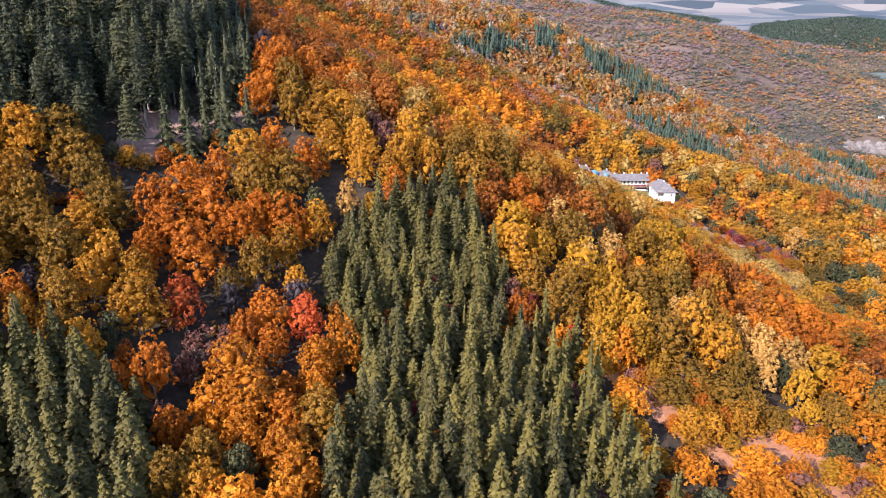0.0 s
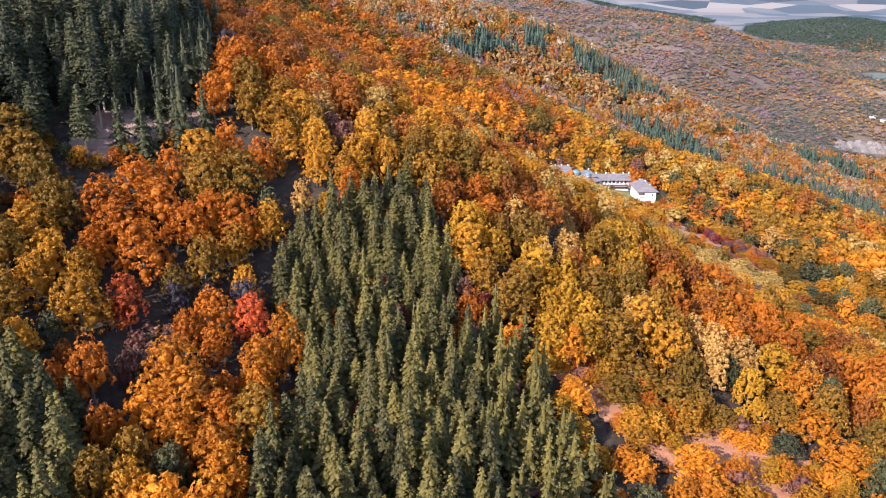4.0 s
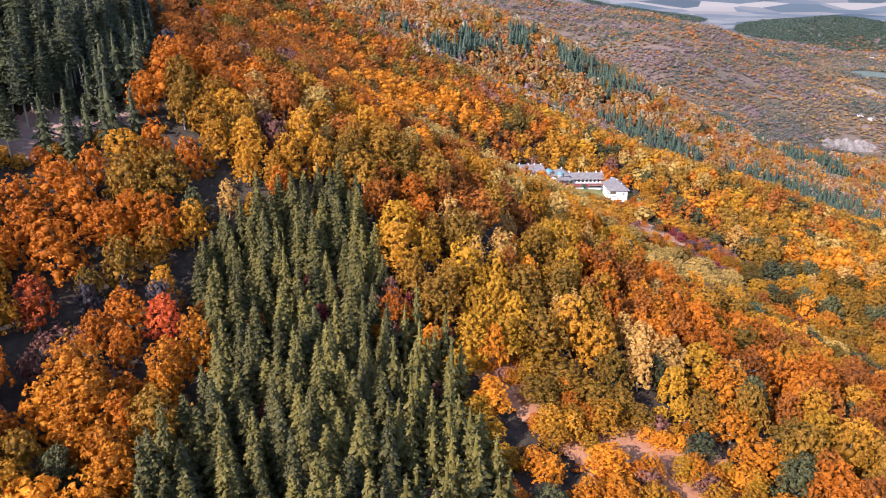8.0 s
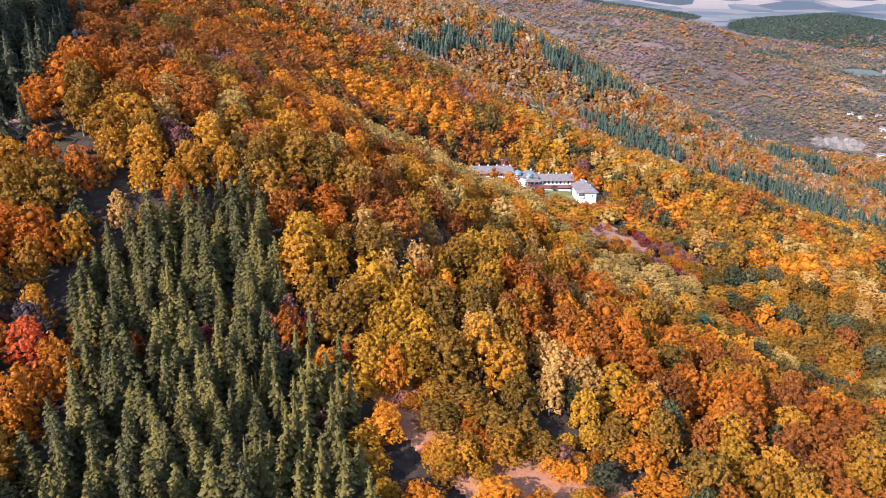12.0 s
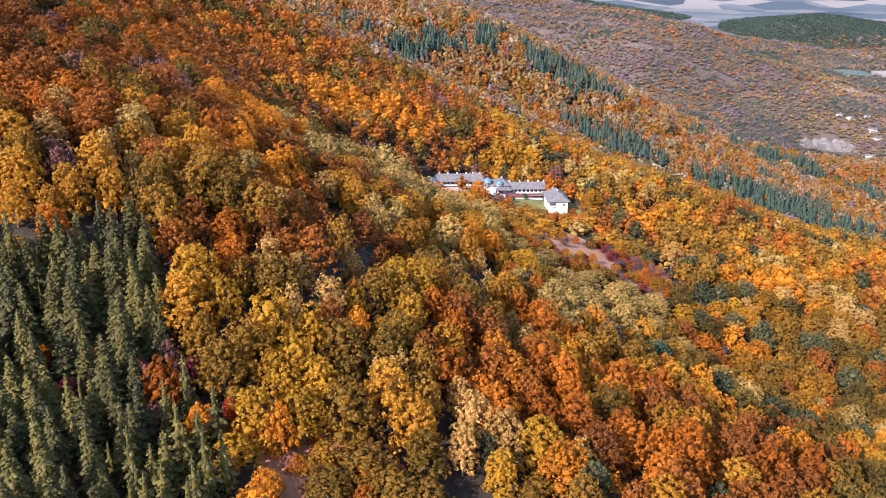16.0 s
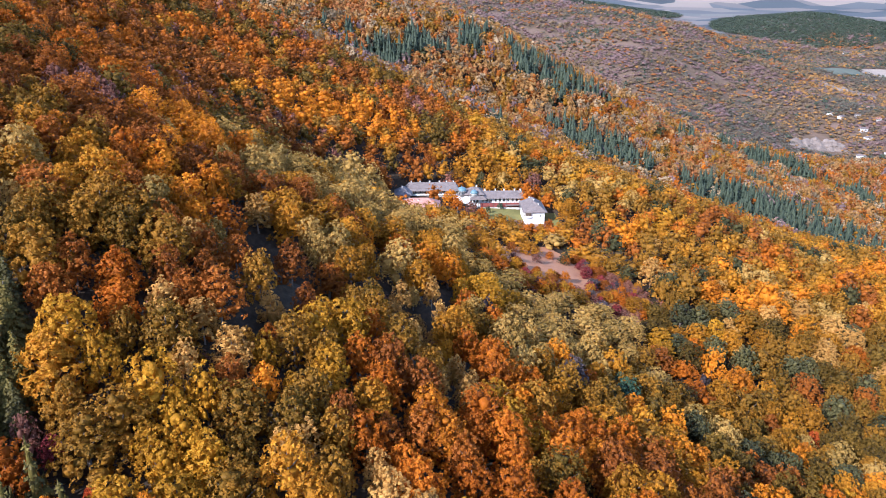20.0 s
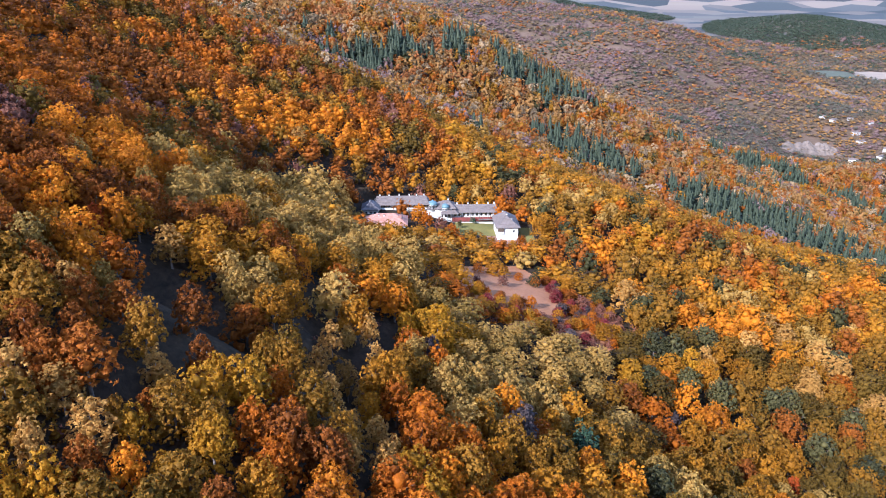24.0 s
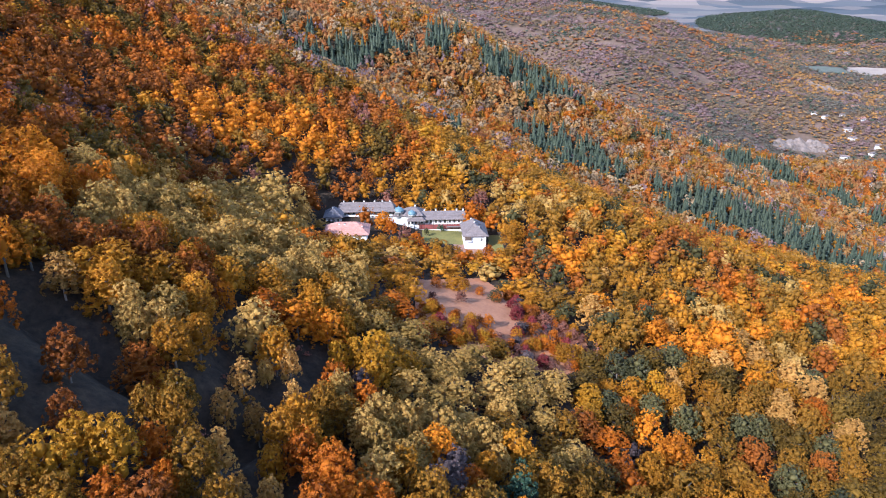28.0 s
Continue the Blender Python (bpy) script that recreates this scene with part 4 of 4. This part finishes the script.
stone = plain_material("rubble_stone", (0.20, 0.17, 0.15), (0.44, 0.39, 0.35), 1.4, 0.95, 0.9)
pane_dark, _, pane_nodes, _, pane_bsdf = material("window_glass")
pane_bsdf.inputs["Base Color"].default_value, pane_bsdf.inputs["Roughness"].default_value = (0.02, 0.025, 0.03, 1), 0.08


def box(bm, x0, y0, z0, x1, y1, z1):
    v = [bm.verts.new(p) for p in ((x0, y0, z0), (x1, y0, z0), (x1, y1, z0), (x0, y1, z0), (x0, y0, z1), (x1, y0, z1), (x1, y1, z1), (x0, y1, z1))]
    for f in ((3, 2, 1, 0), (4, 5, 6, 7), (0, 1, 5, 4), (1, 2, 6, 5), (2, 3, 7, 6), (3, 0, 4, 7)):
        bm.faces.new([v[i] for i in f])


def boxes(*spans):
    bm = bmesh.new()
    for s in spans:
        box(bm, *s)
    return bm


def worn(bm, amount, seed):
    r = random.Random(seed)
    for v in bm.verts:
        v.co += Vector((r.uniform(-1, 1), r.uniform(-1, 1), r.uniform(-1, 1))) * amount
    return bm


def hip_roof(x0, y0, x1, y1, eave, ridge, hip, thick=0.28, along="x"):
    """A hipped roof slab with courses of slates that step down the slopes; hip 0 makes gables."""
    bm = bmesh.new()
    steps, rings = 7, []

    def ring(t, lift):
        if along == "x":
            ym = (y0 + y1) / 2
            a = (x0 + hip * t, y0 + (ym - y0) * t, x1 - hip * t, y1 + (ym - y1) * t)
        else:
            xm = (x0 + x1) / 2
            a = (x0 + (xm - x0) * t, y0 + hip * t, x1 + (xm - x1) * t, y1 - hip * t)
        z = eave + (ridge - eave) * t + lift
        rings.append([bm.verts.new((a[i], a[k], z)) for i, k in ((0, 1), (2, 1), (2, 3), (0, 3))])

    ring(0, 0.0)
    for i in range(steps):
        ring(i / steps, thick)
        ring((i + 1) / steps * 0.997, thick * 0.5)
    for lo, hi in zip(rings, rings[1:]):
        for k in range(4):
            bm.faces.new((lo[k], lo[(k + 1) % 4], hi[(k + 1) % 4], hi[k]))
    bm.faces.new(rings[-1])
    bm.faces.new(rings[0][::-1])
    return worn(bm, 0.035, 3)


def window(parent, x, y, z, w, h, face, sill=True):
    """A recessed window on a wall that faces -y ("s") or +x ("e") or -x ("w")."""
    def put(name, a0, a1, z0, z1, d0, d1, mat, holder):
        if face == "s":
            return part(name, boxes((x + a0, y - d1, z + z0, x + a1, y - d0, z + z1)), mat, holder)
        s = 1 if face == "e" else -1
        lo, hi = sorted((x + s * d0, x + s * d1))
        return part(name, boxes((lo, y + a0, z + z0, hi, y + a1, z + z1)), mat, holder)
    win = put("window", -w / 2 - 0.08, w / 2 + 0.08, -0.08, h + 0.08, -0.02, 0.05, brown_wood, parent)
    put("pane", -w / 2 + 0.05, w / 2 - 0.05, 0.05, h - 0.05, 0.052, 0.058, pane_dark, win)
    put("mullion", -0.03, 0.03, 0.05, h - 0.05, 0.06, 0.075, wall_white, win)
    if sill:
        put("sill", -w / 2 - 0.15, w / 2 + 0.15, -0.16, -0.085, 0.0, 0.16, stone, win)


def chimney(parent, x, y, z, h=1.5, w=0.7):
    c = part("chimney", worn(boxes((x - w / 2, y - w / 2, z - 1.0, x + w / 2, y + w / 2, z + h)), 0.02, 5), wall_white, parent, "whitewashed chimney")
    part("cap", boxes((x - w / 2 - 0.12, y - w / 2 - 0.12, z + h, x + w / 2 + 0.12, y + w / 2 + 0.12, z + h + 0.14)), slate, c)


def shell(x0, y0, z0, x1, y1, z1, t=0.5):
    """Four thick walls round a hollow."""
    return boxes((x0, y0, z0, x1, y0 + t, z1), (x0, y1 - t, z0, x1, y1, z1), (x0, y0 + t, z0, x0 + t, y1 - t, z1), (x1 - t, y0 + t, z0, x1, y1 - t, z1))


def building(name, x, y, z, label):
    ob = new(name)
    ob.location = (0, 0, 0)
    return tagged(ob, label, "building", "monastery buildings")


# the white end house
b = building("white_house", 132, 413, 30, "white plastered monastery house with a hipped stone roof")
part("wall", shell(127.0, 404.5, 28.6, 137.4, 422.5, 37.0), wall_white, b)
part("plinth", boxes((126.9, 404.38, 28.4, 137.5, 404.5, 29.6)), wall_grey, b)
part("roof", hip_roof(125.9, 403.4, 138.6, 423.6, 36.9, 41.4, 5.6, along="y"), slate, b, "grey stone slate roof")
# solid dark block: the shade inside the recessed loggia put into its colour
part("loggia", boxes((127.1, 403.6, 34.0, 130.1, 404.49, 36.9)), brown_wood, b, "loggia as a solid dark block, shade in its colour")
part("railing", boxes((127.1, 403.5, 34.0, 130.2, 403.58, 34.9)), wall_white, b)
window(b, 135.2, 404.5, 34.4, 0.8, 1.1, "s")
for y in (407.5, 411, 414.5, 418):
    window(b, 137.4, y, 34.2, 0.9, 1.3, "e")
    window(b, 127.0, y, 34.2, 0.9, 1.3, "w")
for x, y, z in ((132.3, 412.0, 40.6), (131.2, 420.0, 39.6), (134.2, 408.2, 39.2)):
    chimney(b, x, y, z)

# the wing behind the lawn, with its red gallery
b = building("gallery_wing", 116, 435, 31, "long two storey monastery wing with a red gallery")
part("wall", shell(105.0, 431.6, 29.8, 129.0, 439.0, 37.0), wall_white, b)
part("plinth", boxes((105.0, 430.6, 29.8, 127.6, 431.5, 31.7)), wall_grey, b)
part("roof", hip_roof(103.6, 429.8, 130.2, 440.4, 37.0, 40.2, 1.2), slate, b, "grey stone slate roof")
part("gallery", boxes((105.2, 430.3, 32.0, 127.4, 430.42, 34.4)), red_wood, b, "dark red boarded gallery")
part("gallery_floor", boxes((105.2, 430.43, 31.75, 127.4, 431.58, 31.95)), brown_wood, b)
for i in range(10):
    x = 105.4 + i * 2.43
    part("post", boxes((x - 0.1, 430.22, 31.72, x + 0.1, 430.29, 37.0)), brown_wood, b)
for i in range(9):
    x = 106.6 + i * 2.43
    window(b, x, 431.6, 35.0, 1.0, 1.5, "s")
part("shelter", boxes((119.4, 428.6, 33.2, 127.2, 430.2, 33.4)), slate, b)
for x in (108, 114, 119, 125, 128.4):
    chimney(b, x, 435.6, 40.0, 1.2)

# the middle block
b = building("middle_block", 102, 436, 33, "monastery block with a stepped stone roof beside the church")
part("wall", shell(98.0, 431.0, 30.6, 105.0, 441.0, 39.4), wall_white, b)
part("roof", hip_roof(97.0, 429.6, 107.4, 442.4, 39.3, 42.4, 4.0), slate, b)
part("porch_roof", hip_roof(99.0, 427.0, 108.5, 431.0, 37.2, 38.9, 1.8), slate, b)
for x in (99.6, 103.9):
    part("porch_post", boxes((x - 0.12, 427.5, 30.4, x + 0.12, 427.74, 37.2)), brown_wood, b)
for x in (99.8, 101.6, 103.4):
    window(b, x, 431.0, 34.6, 0.9, 1.4, "s")
chimney(b, 103.2, 437.0, 42.0, 1.2)


# the church with its two domes
def lathe(profile, cx, cy, sides=16):
    bm = bmesh.new()
    rings = [[bm.verts.new((cx + r * math.cos(a), cy + r * math.sin(a), z)) for a in np.arange(sides) * 2 * math.pi / sides] for r, z in profile]
    for lo, hi in zip(rings, rings[1:]):
        for j in range(sides):
            f = bm.faces.new((lo[j], lo[(j + 1) % sides], hi[(j + 1) % sides], hi[j]))
            f.smooth = True
    bm.faces.new(rings[-1])
    bm.faces.new(rings[0][::-1])
    return bm


b = building("church", 96, 436, 34, "small white church with blue green domes")
part("nave", shell(91.6, 431.4, 31.4, 97.9, 441.6, 39.0), wall_white, b)
part("nave_roof", hip_roof(91.0, 430.8, 98.4, 442.2, 38.9, 40.6, 2.6, along="y"), slate, b)
for cx, cy, r, z0, z1 in ((94.6, 433.4, 2.5, 37.8, 40.9), (101.4, 430.4, 1.9, 38.2, 40.0)):
    drum = part("drum", lathe([(r, z0), (r, z1), (r * 1.08, z1 + 0.02), (r * 1.08, z1 + 0.25)], cx, cy), wall_white, b)
    part("dome", lathe([(r * 1.1, z1 + 0.26), (r * 1.08, z1 + 0.7), (r * 0.94, z1 + 1.35), (r * 0.66, z1 + 1.9), (r * 0.3, z1 + 2.25), (0.14, z1 + 2.4), (0.09, z1 + 3.1)], cx, cy), dome_teal, b, "blue green metal dome")
    for a in np.arange(8) * math.pi / 4 + 0.2:
        wx, wy = cx + (r + 0.02) * math.cos(a), cy + (r + 0.02) * math.sin(a)
        part("slit", boxes((wx - 0.16, wy - 0.16, z0 + 1.3, wx + 0.16, wy + 0.16, z1 - 0.35)), pane_dark, drum)

# the long wing to the west
b = building("west_wing", 78, 436, 38, "long monastery wing with a deep shaded gallery")
part("wall", shell(64.0, 434.6, 36.0, 91.6, 441.2, 41.6), wall_grey, b)
part("roof", hip_roof(62.6, 431.0, 93.0, 442.6, 41.4, 45.0, 2.0), slate, b, "weathered grey stone roof")
part("gallery_floor", boxes((64.0, 431.8, 38.6, 91.4, 434.58, 38.8)), brown_wood, b)
part("gallery_rail", boxes((64.0, 431.72, 38.82, 91.4, 431.8, 39.7)), wall_white, b, "pale boarded gallery rail")
part("plinth", boxes((64.0, 432.4, 35.6, 91.4, 434.58, 38.4)), stone, b)
for i in range(11):
    x = 64.3 + i * 2.7
    part("post", boxes((x - 0.11, 431.82, 38.8, x + 0.11, 432.0, 41.6)), brown_wood, b)
for i in range(10):
    window(b, 65.8 + i * 2.7, 434.6, 39.5, 0.9, 1.3, "s")
for x in (66, 71, 76.5, 82, 86, 90):
    chimney(b, x, 437.4, 44.6, 1.2, 0.65)

b = building("west_block", 61, 430, 38, "dark roofed block at the end of the wing")
part("wall", shell(57.6, 424.6, 36.4, 65.4, 434.5, 41.2), wall_grey, b)
part("roof", hip_roof(56.4, 423.4, 66.6, 435.6, 41.1, 44.6, 4.4, along="y"), dark_slate, b, "dark slate roof")
for x in (59.2, 61.5, 63.8):
    window(b, x, 424.6, 38.6, 0.9, 1.3, "s")
for y in (427, 430.5):
    window(b, 65.4, y, 38.6, 0.9, 1.3, "e")
chimney(b, 61.0, 429.0, 44.0, 1.1)

b = building("red_roofed_house", 70, 398, 40, "low house with a wide pinkish red clay tile roof")
part("wall", shell(61.4, 391.6, 37.4, 80.0, 404.6, 43.4), wall_white, b)
part("roof", hip_roof(60.0, 390.2, 81.4, 406.0, 43.3, 47.3, 6.5), red_tile, b, "faded pinkish red clay tile roof")
for x in (64.5, 68.5, 72.5, 76.5):
    window(b, x, 391.6, 40.4, 1.0, 1.4, "s")
for x, y, z in ((67.2, 396.8, 46.2), (69.8, 396.4, 46.2)):
    chimney(b, x, y, z, 0.9, 0.6)
sky_light = part("dormer", worn(boxes((76.6, 395.4, 44.9, 78.2, 397.0, 46.2)), 0.02, 8), wall_white, b, "small white roof dormer")
part("dormer_roof", hip_roof(76.3, 395.1, 78.5, 397.3, 46.15, 46.7, 0.9, 0.1), red_tile, sky_light)


def shrub(name, x, y, width, tall, mat, label):
    rng = np.random.default_rng(int(x * 7 + y))
    ob = new(name)
    ob.location = (x, y, hz(x, y))
    v, f = crown_of(rng, 5, width, tall, 0.1, 0.3, 220, 0.3, (2, 6))
    new("crown", mesh_of("crown", v, f, mat)).parent = ob
    new("stem", mesh_of("stem", *trunk_of(rng, tall * 0.5, 0.1, 3, 0.2, width * 0.2), BARK)).parent = ob
    return tagged(ob, label, "shrub", "shrubs of the court")


shrub("yew_bush", 116.2, 428.2, 3.4, 4.2, LEAF["teal"], "clipped round blue green bush on the lawn")
shrub("yew_bush", 108.6, 420.5, 2.8, 4.4, LEAF["dark_green"], "dark evergreen bush at the edge of the lawn")
bush_rng = np.random.default_rng(77)
for poly, count in ((CLEARING, 46), (DRY_FIELD, 170)):
    test, p = inside(poly), np.array(poly)
    done = 0
    while done < count:
        x, y = bush_rng.uniform(p[:, 0].min(), p[:, 0].max()), bush_rng.uniform(p[:, 1].min(), p[:, 1].max())
        if poly is DRY_FIELD and y > 299 and x < 138 and bush_rng.random() < 0.95:
            continue
        if test(np.array([[x, y]]))[0]:
            kind = ("mauve", "orange", "russet", "yellow", "orange", "crimson", "golden", "mauve")[int(bush_rng.integers(8))]
            if poly is CLEARING and kind in ("russet", "crimson", "mauve"):
                kind = ("yellow", "amber", "mauve")[done % 3]
            if poly is DRY_FIELD and kind == "yellow" and x > 135:
                kind = "purple"
            tree(kind, x, y, bush_rng.uniform(2.4, 5.4), 0.75)
            done += 1


# bushes along the foot of the bare slope and in the hollow among the maples
for kind, x, y, w in (("olive", -70, 141, 4.0), ("dark_green", -66, 140, 3.6), ("golden", -63, 139, 4.4), ("olive", -60, 140, 3.8), ("orange", -57, 142, 4.2), ("dark_green", -52, 147, 4.0), ("olive", -55, 145, 3.4), ("golden", -48, 151, 4.0), ("mauve", -41, 104, 4.2), ("mauve", -38, 100, 4.0), ("mauve", -36, 106, 4.6), ("purple", -33, 101, 3.6), ("mauve", -29, 99, 4.2), ("mauve", -45, 106, 4.0)):
    tree(kind, x, y, w, 0.8)


# ---- the valley: village, cliffs, road ----
def cottage(x, y, turn, w, d, h, roof_mat, label):
    z = hz(x, y)
    ob = new("cottage")
    ob.matrix_basis = pose(x, y, z, 0, 0, turn)
    part("wall", shell(-w / 2, -d / 2, -3.0, w / 2, d / 2, h, 0.4), wall_grey, ob)
    part("roof", hip_roof(-w / 2 - 0.6, -d / 2 - 0.6, w / 2 + 0.6, d / 2 + 0.6, h - 0.05, h + d * 0.28, 1.5), roof_mat, ob)
    for i in range(3):
        window(ob, -w / 2 + w * (i + 0.5) / 3, -d / 2, h * 0.45, 1.1, 1.4, "s", False)
    return tagged(ob, label, "house", "cottages of the valley village")


VILLAGE = [(1077, 1745), (1092, 1721), (1137, 1728), (1170, 1702), (1100, 1639), (1082, 1587), (998, 1470), (1045, 1455), (815, 1170), (836, 1196), (829, 1140), (868, 1298), (812, 1085), (1083, 1497), (947, 1318), (975, 1310), (956, 1433), (1230, 1830), (1260, 1700), (1180, 1560), (1860, 3028), (1880, 2961)]
v_rng = random.Random(4)
for x, y in VILLAGE:
    pale = v_rng.random() < 0.6
    far_off = 1.8 if y > 2500 else 1.0
    cottage(x, y, v_rng.uniform(-40, 40), v_rng.uniform(11, 19) * far_off, v_rng.uniform(8, 11) * far_off, v_rng.uniform(4.5, 6.5), slate if pale else red_tile, "white village house with a grey roof" if pale else "white village house with a red tiled roof")

rock_pale = plain_material("white_rock", (0.075, 0.054, 0.042), (0.21, 0.160, 0.132), 0.09, 0.95, 0.9, 0.3)


def cliff(name, line, tall, depth, label, seed):
    """A broken rock face along a line on the ground, with ledges and clefts."""
    pts = [Vector(p) for p in line]
    cols, rows_up = 60, 12
    v = []
    for i in range(cols + 1):
        s = i / cols * (len(pts) - 1)
        k = min(int(s), len(pts) - 2)
        p = pts[k].lerp(pts[k + 1], s - k)
        z = hz(p.x, p.y)
        end = math.sin(math.pi * i / cols) ** 0.5
        crest = tall * (0.35 + 0.65 * end) * (0.85 + 0.35 * noise.noise(Vector((i * 0.16, seed, 0))))
        for j in range(rows_up + 1):
            t = j / rows_up
            n = noise.noise(Vector((i * 0.5, t * 4.0, seed))) + 0.6 * noise.noise(Vector((i * 1.3, t * 9.0, seed + 5)))
            step = math.floor(t * 4) / 4 * 0.7 + t * 0.3
            v.append((p.x + n * 2.0, p.y + depth * step + n * 6.0, z - 4 + crest * t * 1.05 + n * 1.2))
    f = [(a, a + rows_up + 1, a + rows_up + 2, a + 1) for i in range(cols) for a in range(i * (rows_up + 1), i * (rows_up + 1) + rows_up)]
    return tagged(new(name, mesh_of(name, v, f, rock_pale)), label, "cliff", kind="structure")


cliff("cliff", [(870, 1500), (925, 1515), (975, 1520), (1010, 1512)], 30, 44, "broken white limestone cliff above the village", 2.0)
cliff("quarry_face", [(1275, 2190), (1290, 2110), (1340, 2085), (1410, 2050)], 18, 26, "long white quarry face on the valley side", 9.0)
cliff("roadside_cliff", [(560, 690), (585, 705), (612, 712)], 18, 20, "pale rock face beside the valley road", 4.0)


def ribbon(name, line, width, mat, label):
    pts = [Vector(p) for p in line]
    v, n = [], 24
    for i in range(n * (len(pts) - 1) + 1):
        s = i / n
        k = min(int(s), len(pts) - 2)
        p, d = pts[k].lerp(pts[k + 1], s - k), (pts[k + 1] - pts[k]).normalized()
        for side in (-1, 1):
            x, y = p.x - d.y * side * width / 2, p.y + d.x * side * width / 2
            v.append((x, y, hz(x, y) + 1.6))
    f = [(2 * i, 2 * i + 1, 2 * i + 3, 2 * i + 2) for i in range(len(v) // 2 - 1)]
    return tagged(new(name, mesh_of(name, v, f, mat)), label, "road", kind="structure")


ribbon("valley_road", [(1400, 1960), (1420, 2030), (1475, 2100), (1560, 2140)], 16, track_grey, "pale road winding over the valley floor")


# ---- fallen and standing dead wood under the pines ----
def dead_trunk(name, x, y, length, thick, turn, lean, label):
    rng = np.random.default_rng(int(abs(x * 13 + y)))
    v, f = trunk_of(rng, length, thick, 4, length * 0.4, 0.7)
    ob = new(name, mesh_of(name, v, f, PALE_BARK, True))
    ob.matrix_basis = pose(x, y, hz(x, y) + (0.25 if lean > 60 else 0.0), 0, lean, turn)
    return tagged(ob, label, "dead tree", "dead trunks on the bare slope")


for x, y, turn in ((-62, 148, 20), (-58, 151, -35), (-50, 157, 70)):
    dead_trunk("fallen_log", x, y, 6.5, 0.16, turn, 88, "pale fallen pine log lying on bare earth")
for x, y in ((-66, 156), (-63, 158), (-60, 157), (-57, 159), (-69, 155), (-54, 160), (-72, 157), (-51, 163), (-75, 152)):
    dead_trunk("dead_pine", x, y, 10.5, 0.15, x * 30, 2, "bare pale dead pine trunk at the stand's edge")
